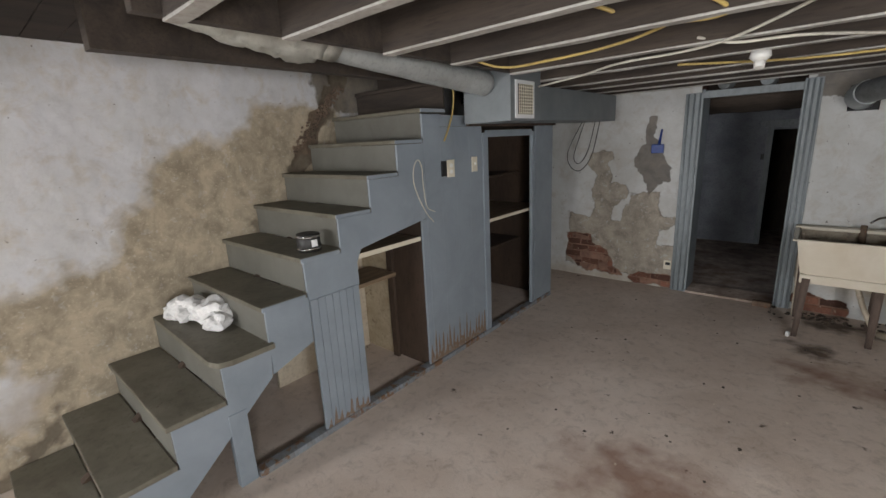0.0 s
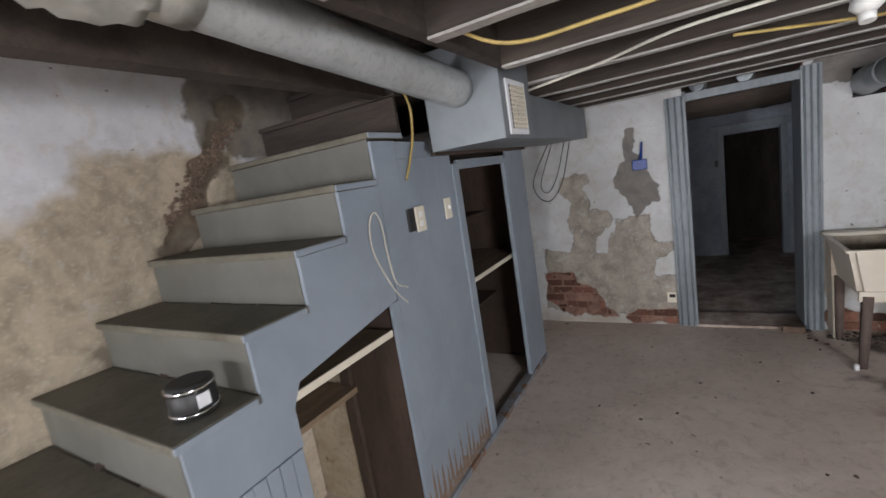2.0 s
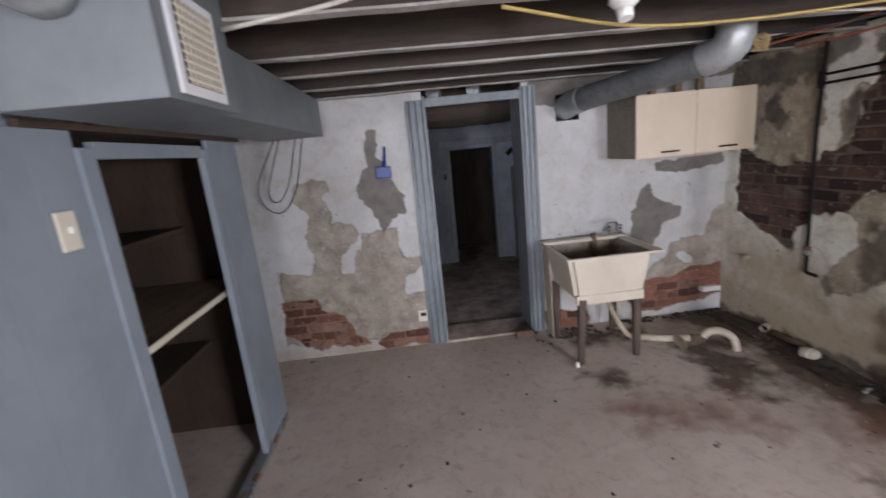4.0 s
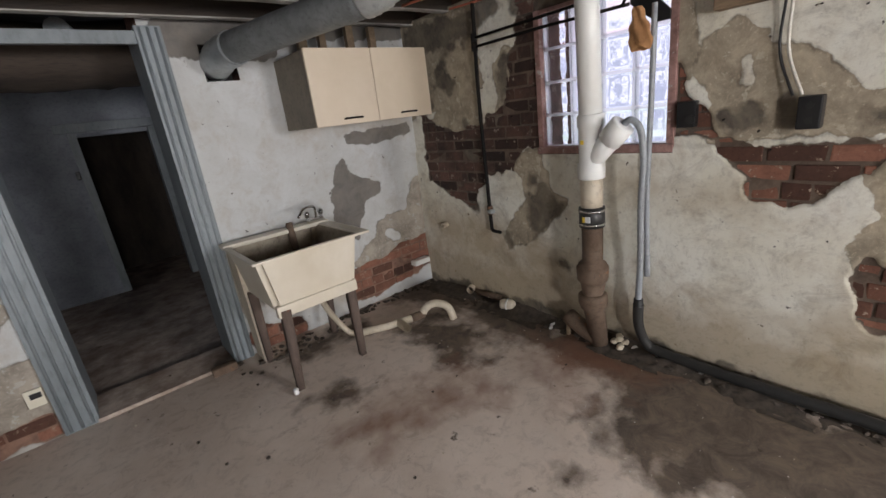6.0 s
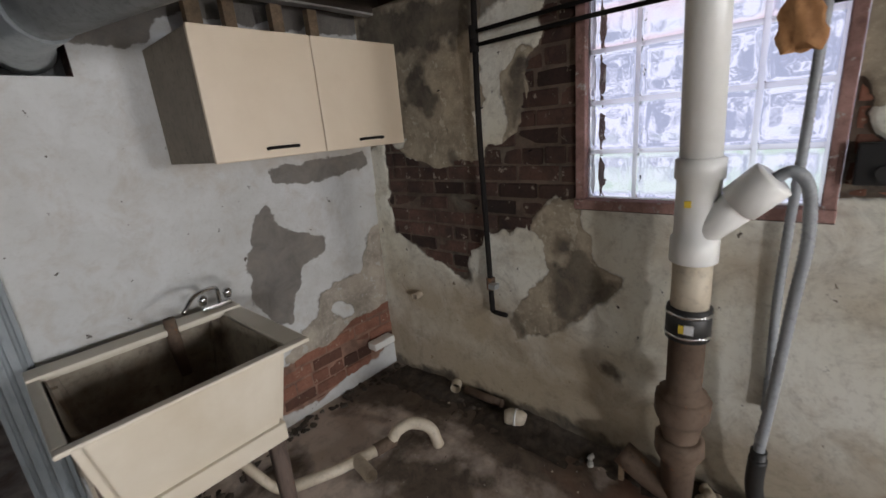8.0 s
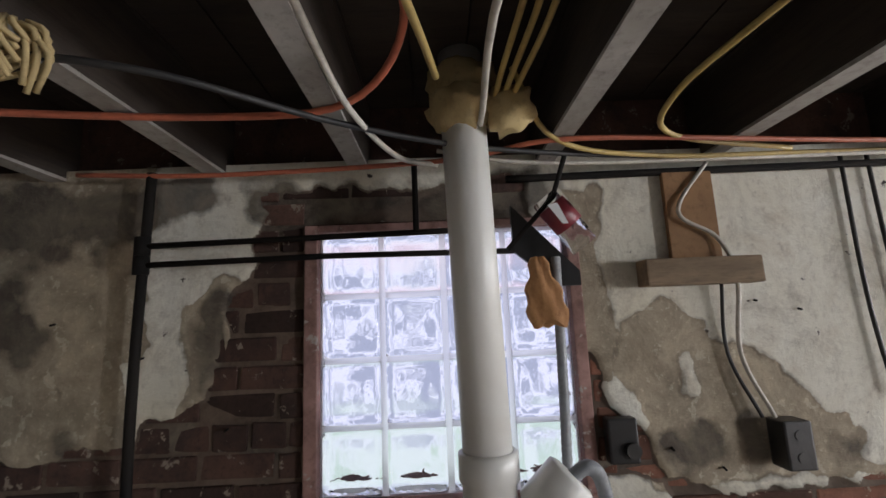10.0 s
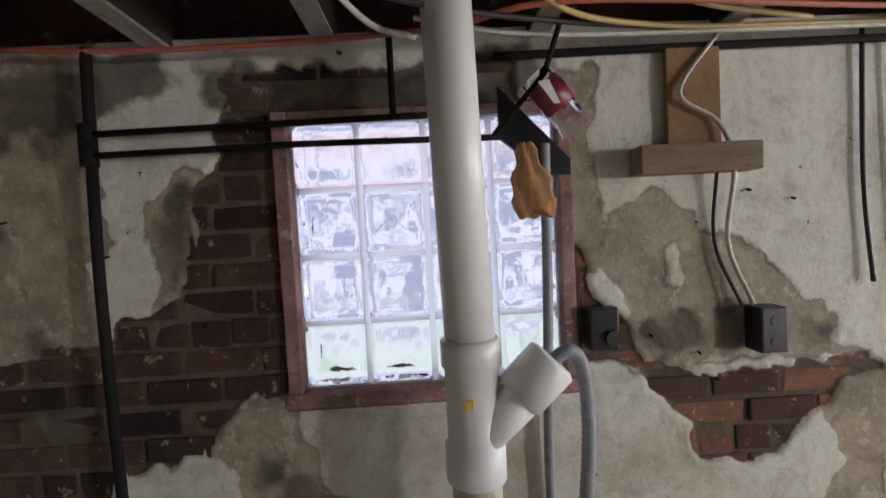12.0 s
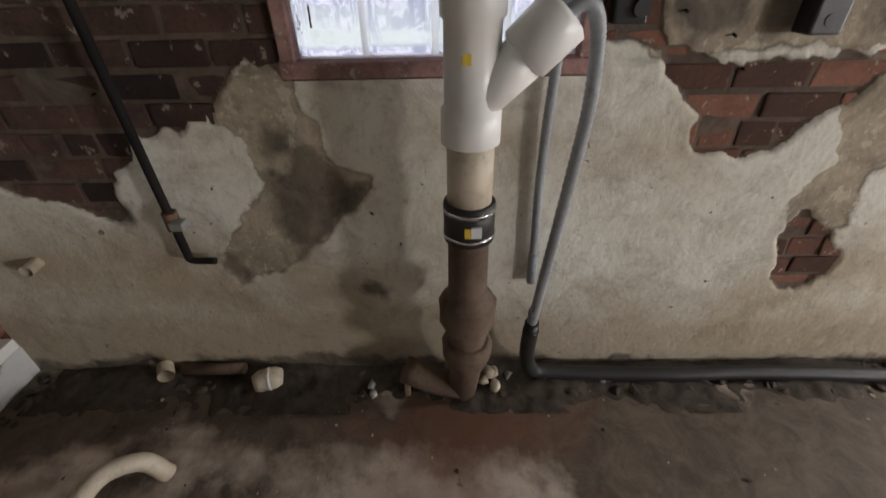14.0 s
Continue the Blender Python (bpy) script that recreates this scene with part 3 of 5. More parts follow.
W_COAT = [(4.89, 2.05), (4.16, 2.00), (3.92, 1.76), (3.53, 1.74), (3.44, 1.48), (3.25, 1.37), (3.16, 1.08), (2.84, 1.08), (2.60, 1.00), (2.55, 0.67),
          (2.82, 0.55), (2.67, 0.35), (2.40, 0.23), (2.40, 0.0), (3.0, 0.0), (3.6, 0.5), (4.3, 1.1), (4.9, 1.6)]
W_PLASTER = [W_COAT, (2.3, 0.2, 1.0, 0.3, 0.3)]
W_BRICK = [(4.91, 2.22, 4.65, 1.91, 0.06), (4.67, 1.87, 4.40, 1.50, 0.05)]
# Last two strokes paint stairwell soot and shade; the one before darkens the head.
W_SOOT_SHADE = [(4.96, 2.18, 4.64, 1.83, 0.05), (4.03, 1.20, 4.06, 1.11, 0.03), (2.77, 0.29, 2.51, 0.03, 0.05), (4.5, 1.6, 4.3, 1.5, 0.03), (3.0, 2.6, 4.5, 2.55, 0.08), (4.95, 2.25, 5.9, 2.4, 0.3), (4.75, 2.05, 5.0, 2.2, 0.1)]
RUST = [(2.2, 5.75, 2.0, 5.9, 0.28), (0.2, 4.6, 0.9, 4.2, 0.25), (1.0, 6.3, 1.5, 6.1, 0.2)]
DAMP = [(1.75, 5.2, 1.8, 4.2, 0.3), (1.6, 6.5, 1.75, 6.2, 0.1), (2.4, 7.2, 2.4, 5.0, 0.16), (2.2, 7.4, 2.3, 6.6, 0.3), (0.94, 6.65, 0.98, 6.6, 0.12), (1.0, 7.3, 1.4, 7.3, 0.12), (2.4, 5.0, 2.4, 3.0, 0.14), (2.15, 6.4, 2.1, 4.0, 0.2), (1.9, 5.1, 1.95, 4.0, 0.35), (2.1, 5.4, 2.1, 4.2, 0.3), (1.75, 6.9, 1.8, 6.5, 0.2), (1.7, 6.4, 1.75, 6.35, 0.1), (1.3, 5.4, 1.33, 5.38, 0.06)]

floor = sheet("floor", CONCRETE, lambda u, v, d: (u, v, -d), -2.4, 2.5, -1.5, 7.6, 0.03, {"rust": (RUST, 0.3), "darkened": (DAMP, 0.2)}, wave=0.006,
              label="stained and cracked old concrete cellar floor", category="floor")
structure("back_room_floor", box(B(), -2.4, 3.0, 7.6, 11.5, -0.2, -0.012), CONCRETE, "dim grey concrete floor of the back room", "floor")

EW = 2.40
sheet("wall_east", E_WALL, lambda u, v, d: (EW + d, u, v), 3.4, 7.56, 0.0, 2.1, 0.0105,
      {"lost_paint": (E_PLASTER + E_BRICK, 0.055), "lost_plaster": (E_BRICK, 0.055), "darkened": (E_SOOT_SHADE, 0.08), "damp": (E_DAMP_SHADE, 0.1)}, holes=[(5.50, 6.29, 1.115, 1.91)],
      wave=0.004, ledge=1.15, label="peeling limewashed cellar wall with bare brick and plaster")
# Out of view; its window opening is assumed, for the added east lamp.
bm = B()
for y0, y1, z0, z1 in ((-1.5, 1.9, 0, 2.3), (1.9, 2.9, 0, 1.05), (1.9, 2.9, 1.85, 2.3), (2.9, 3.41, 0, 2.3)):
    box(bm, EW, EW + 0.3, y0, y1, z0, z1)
structure("wall_east_south_part", bm, PLAIN_WALL, "plain limewashed cellar wall out of view, with an assumed window opening")
bm = B()
for y0, y1, z0, z1 in ((3.41, 5.49, -0.1, 2.3), (6.30, 7.9, -0.1, 2.3), (5.49, 6.30, -0.1, 1.11), (5.49, 6.30, 1.915, 2.3)):
    box(bm, EW + 0.045, EW + 0.3, y0, y1, z0, z1)
structure("wall_east_core", bm, BRICK_SOOT, "brick masonry behind the peeling plaster")

NW = 7.55
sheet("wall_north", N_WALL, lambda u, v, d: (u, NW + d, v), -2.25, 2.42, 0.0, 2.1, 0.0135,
      {"lost_paint": (N_PLASTER + N_BRICK, 0.045), "lost_plaster": (N_BRICK, 0.04), "darkened": (N_DARK, 0.04), "damp": (N_DAMP, 0.1)}, holes=[(-0.12, 0.66, -1, 2.2), (0.93, 1.13, 1.76, 1.96)],
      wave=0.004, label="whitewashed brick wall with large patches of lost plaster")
bm = B()
for x0, x1, z0, z1 in ((-2.4, -0.12, -0.1, 2.3), (0.66, 0.92, -0.1, 2.3), (0.92, 1.14, -0.1, 1.75), (1.14, 2.45, -0.1, 2.3)):
    box(bm, x0, x1, NW + 0.045, NW + 0.3, z0, z1)
structure("wall_north_core", bm, BRICK_RED, "brick masonry behind the whitewash")

WW = -2.25
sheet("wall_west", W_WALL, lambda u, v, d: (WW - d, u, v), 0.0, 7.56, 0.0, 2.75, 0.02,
      {"lost_paint": (W_PLASTER, 0.12), "lost_plaster": (W_BRICK, 0.09), "darkened": (W_SOOT_SHADE, 0.1), "damp": (W_DAMP, 0.1)}, wave=0.02, label="whitewashed stairwell wall with tan damp stains")
structure("wall_west_core", box(B(), WW - 0.3, WW - 0.05, 0.0, 7.9, -0.1, 2.9), PLAIN_WALL, "masonry behind the stairwell wall")
# Unseen stretch with an opening added round the west lamp.
bm = B()
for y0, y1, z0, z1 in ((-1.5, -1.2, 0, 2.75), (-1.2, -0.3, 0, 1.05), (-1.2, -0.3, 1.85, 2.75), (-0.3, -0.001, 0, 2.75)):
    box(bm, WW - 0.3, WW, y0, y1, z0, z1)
structure("wall_west_south_part", bm, PLAIN_WALL, "plain limewashed cellar wall out of view, with an assumed window opening")
# Unseen wall; the areaway opening is added to admit the south lamp.
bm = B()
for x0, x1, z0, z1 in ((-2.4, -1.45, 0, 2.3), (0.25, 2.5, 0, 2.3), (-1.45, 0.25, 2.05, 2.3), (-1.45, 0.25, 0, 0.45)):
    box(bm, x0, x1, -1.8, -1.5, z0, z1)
structure("wall_south", bm, PLAIN_WALL, "plain limewashed cellar wall out of view, with an assumed areaway opening")

# Ceiling: boards above joists, with the stairwell left open
bm = B()
k = -1.6
while k < 11.4:
    if 3.2 < k < 6.0:
        box(bm, -0.76 if k < 5.0 else -1.28, 2.7, k, k + 0.135, 2.285, 2.31)
    else:
        box(bm, -2.4, 2.7, k, k + 0.135, 2.285, 2.31)
    k += 0.14
structure("ceiling", bm, SUBFLOOR, "dark underside of old floor boards", "ceiling")
bm = B()
box(bm, -2.5, -0.68, 3.0, 6.2, 2.9, 2.95), box(bm, -0.72, -0.68, 3.1, 5.16, 2.345, 2.9), box(bm, -1.2, -0.72, 5.12, 5.16, 2.345, 2.9)
box(bm, -1.24, -1.2, 5.16, 6.1, 2.32, 2.9), box(bm, -2.4, -1.2, 6.02, 6.06, 2.3, 2.9), box(bm, -2.4, -0.7, 3.07, 3.11, 2.32, 2.9)
structure("stairwell_lining", bm, SUBFLOOR, "dark boarded lining of the stairwell above", "ceiling")
structure("upper_floor", box(B(), -2.5, 2.9, -1.9, 3.06, 2.33, 2.4), SUBFLOOR, "dark boards over the cellar", "ceiling")
structure("upper_floor_far", box(B(), -0.7, 2.9, 3.07, 5.15, 2.33, 2.4), SUBFLOOR, "dark boards over the cellar", "ceiling")
structure("upper_floor_mid", box(B(), -1.2, 2.9, 5.17, 11.6, 2.33, 2.4), SUBFLOOR, "dark boards over the cellar", "ceiling")
structure("upper_floor_back", box(B(), -2.5, -1.21, 6.1, 11.6, 2.33, 2.4), SUBFLOOR, "dark boards over the cellar", "ceiling")


def joist(y, x0, x1, w=0.05):
    t = thing("ceiling_joist", (x0, y, 2.08), "old dark floor joist with a pale lower edge", "joist", "ceiling joists")
    bm = B()
    box(bm, x0, x1, y - w / 2, y + w / 2, 2.075, 2.284)
    part("beam", bm, JOIST, t)
    bm = B()
    pts = []
    for i in range(41):
        x = x0 + (x1 - x0) * i / 40
        pts.append((x, 2.07 + 0.005 * noise.noise(Vector((x * 4, y, 0)))))
    prism(bm, [*pts, (x1, 2.0785), (x0, 2.0785)], "y", y - w / 2 - 0.002, y + w / 2 + 0.002)
    # Strip along the bottom, paler than the joist's sides.
    part("pale_edge", bm, JOIST_EDGE, t, "pale lower edge")
    return t


for y in (-0.9, -0.4, 0.1, 0.6, 1.1, 1.6, 2.1, 2.6):
    joist(y, WW - 0.02, EW + 0.06)
for y in (3.17, 3.55, 4.03, 4.5, 5.08):
    joist(y, -0.72, EW + 0.06)
for y in (5.58, 6.13):
    joist(y, -1.27, EW + 0.06)
for y in (6.55, 7.02, 7.42):
    joist(y, WW - 0.02, EW + 0.06)
solid("stair_beam", prism(B(), [(3.08, 2.085), (5.02, 2.085), (5.02, 2.36), (3.08, 2.36)], "x", -1.37, -1.29), JOIST, "heavy dark beam along the edge of the stairwell", "beam")
solid("stair_trimmer", box(B(), -0.775, -0.722, 3.07, 5.14, 2.09, 2.34, 0.004), JOIST, "dark timber trimmer beside the stairwell opening", "beam")

# ---- door opening to the back room ----
d = tagged(new("door_1"), "open doorway with a moulded blue-grey painted casing", "doorway", "", "structure")
d.location = (0.27, NW, 0)


def casing(x0, x1, z0, z1):
    bm = box(B(), x0, x1, NW - 0.022, NW + 0.02, z0, z1, 0.003)
    n = 3
    for i in range(n):
        a = x0 + (x1 - x0) * (0.18 + 0.64 * i / (n - 1))
        tube(bm, [(a, NW - 0.022, z0 + 0.01), (a, NW - 0.022, z1 - 0.01)], 0.008, 8)
    return bm


part("jamb_casing", casing(-0.247, -0.093, 0.0, 2.02), CASING, d)
part("jamb_casing", casing(0.645, 0.77, 0.0, 2.055), CASING, d)
part("head_casing", box(B(), -0.092, 0.644, NW - 0.02, NW + 0.02, 1.965, 2.03, 0.004), CASING, d)
part("jamb_lining", box(B(), -0.118, -0.094, NW + 0.021, NW + 0.31, 0.0, 2.05), CASING, d)
part("jamb_lining", box(B(), 0.646, 0.66, NW + 0.021, NW + 0.31, 0.0, 2.05), CASING, d)
part("threshold", box(B(), -0.1, 0.65, NW - 0.03, NW + 0.3, -0.01, 0.022, 0.006), CONCRETE, d, "worn concrete threshold")

# Back room
bm = B()
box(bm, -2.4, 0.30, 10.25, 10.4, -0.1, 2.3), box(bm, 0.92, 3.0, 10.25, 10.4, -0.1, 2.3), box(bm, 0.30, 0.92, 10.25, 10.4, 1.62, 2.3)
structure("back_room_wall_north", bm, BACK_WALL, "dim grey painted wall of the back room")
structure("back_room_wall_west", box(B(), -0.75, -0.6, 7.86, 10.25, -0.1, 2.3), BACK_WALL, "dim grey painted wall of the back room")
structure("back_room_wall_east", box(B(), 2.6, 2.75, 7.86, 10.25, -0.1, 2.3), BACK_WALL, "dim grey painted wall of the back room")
# Closet walls get a near-black colour in place of the doorway's shade.
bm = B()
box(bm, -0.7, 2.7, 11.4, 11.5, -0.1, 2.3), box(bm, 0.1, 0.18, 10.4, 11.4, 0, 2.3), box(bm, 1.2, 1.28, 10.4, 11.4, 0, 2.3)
structure("shaded_closet_wall", bm, SUBFLOOR, "closet wall coloured dark for the shade beyond the second doorway")
t = thing("inner_door_frame", (0.6, 10.23, 0), "blue-grey painted frame round a dark doorway", "door frame")
part("post", box(B(), 0.24, 0.31, 10.2, 10.249, 0, 1.66, 0.003), CASING, t)
part("post", box(B(), 0.91, 0.98, 10.2, 10.249, 0, 1.66, 0.003), CASING, t)
part("lintel", box(B(), 0.15, 1.3, 10.19, 10.249, 1.662, 1.75, 0.003), CASING, t)
for x in (0.0, 0.35):
    solid("overhead_pipe", tube(B(), smooth_path([(x, 7.95, 2.12), (x + 0.3, 9.2, 2.08), (x + 0.7, 10.2, 2.1)]), 0.06, 12), GALV, "dusty pipe under the back room ceiling", "pipe", "back room pipes")
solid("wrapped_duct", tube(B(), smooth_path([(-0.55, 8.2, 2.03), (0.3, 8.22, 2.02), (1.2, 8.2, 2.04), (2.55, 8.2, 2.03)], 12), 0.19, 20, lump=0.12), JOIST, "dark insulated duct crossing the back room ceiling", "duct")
solid("wall_switch", box(B(), 0.2, 0.235, 10.18, 10.249, 1.22, 1.3, 0.004), BLACKBOX, "small black switch on the back room wall", "switch")
t = thing("water_heater", (1.35, 9.9, 0), "grey cylindrical tank standing in the dim back room", "tank")
part("tank_body", tube(B(), [(1.35, 9.9, 0.06), (1.35, 9.9, 1.32), (1.35, 9.9, 1.36)], [0.25, 0.25, 0.2], 24), GALV, t)
part("base", tube(B(), [(1.35, 9.9, -0.012), (1.35, 9.9, 0.06)], 0.22, 20), BLACKPIPE, t)
part("flue_pipe", tube(B(), smooth_path([(1.35, 9.9, 1.34), (1.35, 9.9, 1.5), (1.15, 9.9, 1.56), (1.05, 9.9, 1.5)], 5), 0.03, 10), BLACKPIPE, t)

# ---- glass block window ----
w = tagged(new("window_1"), "glass block window in a faded red wooden frame", "window", "", "structure")
w.location = (EW, 5.9, 1.12)
part("frame_side", box(B(), EW - 0.008, EW + 0.07, 6.252, 6.289, 1.12, 1.905, 0.004), FRAME_PINK, w)
part("frame_side", box(B(), EW - 0.008, EW + 0.07, 5.502, 5.537, 1.12, 1.905, 0.004), FRAME_PINK, w)
part("sill", box(B(), EW - 0.02, EW + 0.07, 5.50, 6.292, 1.116, 1.156, 0.006), FRAME_PINK, w)
part("head", box(B(), EW + 0.0, EW + 0.07, 5.538, 6.251, 1.885, 1.906, 0.003), FRAME_PINK, w)


def block_mesh(wy, wz):
    """A hollow-looking glass block: dished faces with a rounded rim."""
    bm = B()
    n = 8
    for side in (-1, 1):
        grid = []
        for i in range(n + 1):
            row = []
            for j in range(n + 1):
                a, b = -1 + 2 * i / n, -1 + 2 * j / n
                e = max(abs(a), abs(b))
                dish = 0.032 if e < 0.7 else 0.04 if e < 0.92 else 0.036
                row.append(bm.verts.new((side * (dish + 0.002 * math.sin(9 * a + 5 * b)), a * wy / 2, b * wz / 2)))
            grid.append(row)
        for i in range(n):
            for j in range(n):
                bm.faces.new((grid[i][j], grid[i + 1][j], grid[i + 1][j + 1], grid[i][j + 1])).smooth = True
    bmesh.ops.bridge_loops(bm, edges=[e for e in bm.edges if e.is_boundary])
    bmesh.ops.recalc_face_normals(bm, faces=bm.faces)
    me = bpy.data.meshes.new("glass_block")
    bm.to_mesh(me)
    bm.free()
    me.materials.append(BLOCK_GLASS)
    return me


BY, BZ = 0.714 / 4, 0.722 / 4
BLOCK = block_mesh(BY - 0.018, BZ - 0.018)
for i in range(4):
    for j in range(4):
        ob = new("glass_block", BLOCK)
        ob.parent = w
        ob.location = (0.055, 5.538 + BY * (i + 0.5) - 5.9, 0.037 + BZ * (j + 0.5))
        ob.visible_shadow = False
bm = B()
for i in range(5):
    y = 5.538 + BY * i
    box(bm, EW + 0.03, EW + 0.085, y - 0.010, y + 0.010, 1.157, 1.885)
for j in range(5):
    z = 1.157 + BZ * j
    for i in range(4):
        box(bm, EW + 0.031, EW + 0.084, 5.5485 + BY * i, 5.5275 + BY * (i + 1), z - 0.010, z + 0.010)
part("mortar_joints", bm, JOINT, w, "white mortar joints")
structure("backdrop", box(B(), 3.3, 3.35, 3.4, 8.6, -0.29, 3.6), OUTSIDE, "bright daylight and foliage outside the window", "backdrop")
structure("ground", box(B(), -60, 60, -60, 60, -0.6, -0.3), DIRT, "bare earth around the house", "ground")

# ---- staircase ----
SX = -1.262
stair = thing("staircase", (-1.75, 4.0, 0), "steep wooden cellar stair, grey painted with worn treads", "staircase")
for i in range(-1, 11):
    y, z = 3.04 + 0.2525 * (i - 1), 0.513 + 0.2 * (i - 1)
    x1 = SX + 0.006
    # Steps from 9 up take the dark joist colour.
    old = i >= 9
    bm = B()
    if i == 2:
        # wider tread with a rounded corner
        pts = [(WW + 0.01, y), (x1 - 0.06, y - 0.03), (x1 + 0.0, y - 0.005), (x1 + 0.02, y + 0.05), (x1 + 0.02, y + 0.27), (WW + 0.01, y + 0.27)]
        prism(bm, pts, "z", z - 0.028, z)
    else:
        box(bm, WW + 0.01, x1, y - 0.018, y + 0.25, z - 0.028, z, 0.006)
    part("tread", bm, JOIST if old else TREAD, stair, "dark upper tread" if old else "worn brown-grey tread")
    if 3 <= i <= 8:
        part("nosing", box(B(), SX + 0.0062, SX + 0.014, y - 0.016, y + 0.236, z - 0.026, z - 0.003, 0.003), GREY, stair, "grey painted tread end")
    part("riser", box(B(), WW + 0.01, SX - 0.018, y + 0.002, y + 0.018, z - 0.2, z - 0.029), JOIST if old else RISER, stair)


def top_at(i):
    return 3.04 + 0.2525 * (i - 1), 0.513 + 0.2 * (i - 1) - 0.03


# stepped skirt boards on the open side
def skirt(i0, i1, low):
    pts = []
    for i in range(i0, i1 + 1):
        y, z = top_at(i)
        pts += [(y + 0.004, z), (y + 0.2565, z)]
    pts += low
    return prism(B(), pts, "x", SX - 0.016, SX)


part("skirt_board", skirt(-1, 2, [(3.535, 0.52), (2.92, 0.0), (2.55, 0.0)]), GREY, stair)
part("skirt_board", skirt(3, 3, [(3.80, 0.62), (3.545, 0.53)]), GREY, stair, "unpainted patch of skirt board")
part("skirt_board", skirt(4, 7, [(4.795, 1.165), (4.2, 1.075), (4.16, 1.0), (4.16, 0.86), (3.805, 0.86)]), GREY, stair)
part("post", box(B(), SX - 0.04, SX + 0.004, 3.285, 3.375, 0, 0.42, 0.003), GREY, stair)
for k in range(7):
    part("beadboard", box(B(), SX - 0.012, SX + 0.008, 3.808 + 0.049 * k, 3.808 + 0.049 * (k + 1) - 0.003, 0.005 + 0.006 * (k % 3), 0.862, 0.0025), GREY, stair)


def rot_outline(y0, y1, z0, low, high, count, seed):
    """A foot of streaks running up the boards, each to its own height."""
    rs = random.Random(seed)
    pts = [(y1, z0), (y0, z0)]
    for k in range(count):
        a, w = y0 + (y1 - y0) * k / count, (y1 - y0) / count
        pts += [(a + 0.1 * w, low * rs.uniform(0.6, 1.3)), (a + 0.4 * w, rs.uniform(low, high)), (a + 0.65 * w, rs.uniform(low, high) * 0.95), (a + 0.8 * w, low * rs.uniform(0.6, 1.2))]
    return pts


part("rot_strip", prism(B(), rot_outline(3.815, 4.145, 0.006, 0.05, 0.17, 8, 4), "x", SX + 0.0085, SX + 0.0105), ROT, stair, "brown rot along the foot")
part("floor_plate", box(B(), SX - 0.05, SX + 0.02, 3.38, 6.70, -0.004, 0.035, 0.004), GREY_ROT, stair)
part("shelf", box(B(), SX - 0.5, SX - 0.02, 4.17, 4.74, 1.015, 1.04, 0.003), RAWWOOD, stair)
part("shelf", box(B(), SX - 0.62, SX - 0.3, 4.3, 4.74, 0.70, 0.73, 0.003), RAWWOOD, stair)
part("carriage", prism(B(), [(2.6, 0.0), (4.7, 1.62), (4.7, 1.42), (2.85, 0.0)], "x", -1.85, -1.80), DARKWOOD, stair)
part("under_partition", box(B(), WW + 0.02, SX - 0.02, 4.776, 4.788, 0.0, 1.6), DARKWOOD, stair)
part("stained_panel", box(B(), WW + 0.03, -1.64, 4.762, 4.775, 0.0, 0.98, 0.003), STAINED, stair, "stained cream board below the stair")
part("batten", box(B(), -1.66, -1.60, 4.735, 4.761, 0.0, 1.01, 0.003), DARKWOOD, stair)
part("shelf_edge", box(B(), SX - 0.019, SX - 0.010, 4.17, 4.74, 1.012, 1.043, 0.002), PLATE, stair, "cream painted shelf edge")
part("inner_board", box(B(), SX - 0.75, SX - 0.72, 3.9, 4.75, 0.0, 1.0), PVC_OLD, stair, "stained pale board under the stair")

# ---- pantry under the stair head ----
pantry = thing("pantry_cupboard", (-1.75, 5.7, 0), "grey boarded pantry under the stair with an open front", "cupboard")
part("side_board", box(B(), SX - 0.016, SX, 4.753, 4.81, 0.02, 1.158), GREY, pantry)
for k in range(4):
    a = 4.812 + 0.172 * k
    part("side_board", box(B(), SX - 0.016, SX, a, a + 0.171, 0.02, 1.875 if a < 4.9 else 1.79), GREY, pantry)
part("side_board", box(B(), SX - 0.0165, SX - 0.0005, 4.985, 5.30, 1.792, 1.87), GREY, pantry)
part("rot_strip", prism(B(), rot_outline(4.76, 5.495, 0.022, 0.10, 0.34, 17, 9), "x", SX + 0.0004, SX + 0.0025), ROT, pantry, "rust brown rot along the foot")
part("door_stile", box(B(), SX - 0.02, SX + 0.012, 5.50, 5.57, 0.02, 1.74, 0.003), GREY, pantry)
part("door_stile", box(B(), SX - 0.02, SX + 0.012, 6.30, 6.345, 0.02, 1.74, 0.003), GREY, pantry)
part("door_head", box(B(), SX - 0.02, SX + 0.010, 5.571, 6.299, 1.705, 1.76, 0.003), GREY, pantry)
part("end_panel", box(B(), SX - 0.018, SX + 0.004, 6.37, 6.73, 0.0, 1.79, 0.003), GREY, pantry)
part("return_panel", box(B(), WW + 0.02, SX - 0.02, 6.708, 6.73, 0.0, 1.79), GREY, pantry)
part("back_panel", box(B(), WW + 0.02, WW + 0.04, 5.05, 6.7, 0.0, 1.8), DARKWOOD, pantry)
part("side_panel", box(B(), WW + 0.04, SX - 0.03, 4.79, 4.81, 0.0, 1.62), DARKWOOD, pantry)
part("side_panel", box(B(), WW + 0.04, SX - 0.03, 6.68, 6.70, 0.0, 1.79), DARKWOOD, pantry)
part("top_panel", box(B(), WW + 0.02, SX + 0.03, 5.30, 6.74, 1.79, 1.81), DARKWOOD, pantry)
part("shelf", box(B(), WW + 0.05, SX - 0.06, 5.0, 6.67, 0.985, 1.005, 0.003), RAWWOOD, pantry)
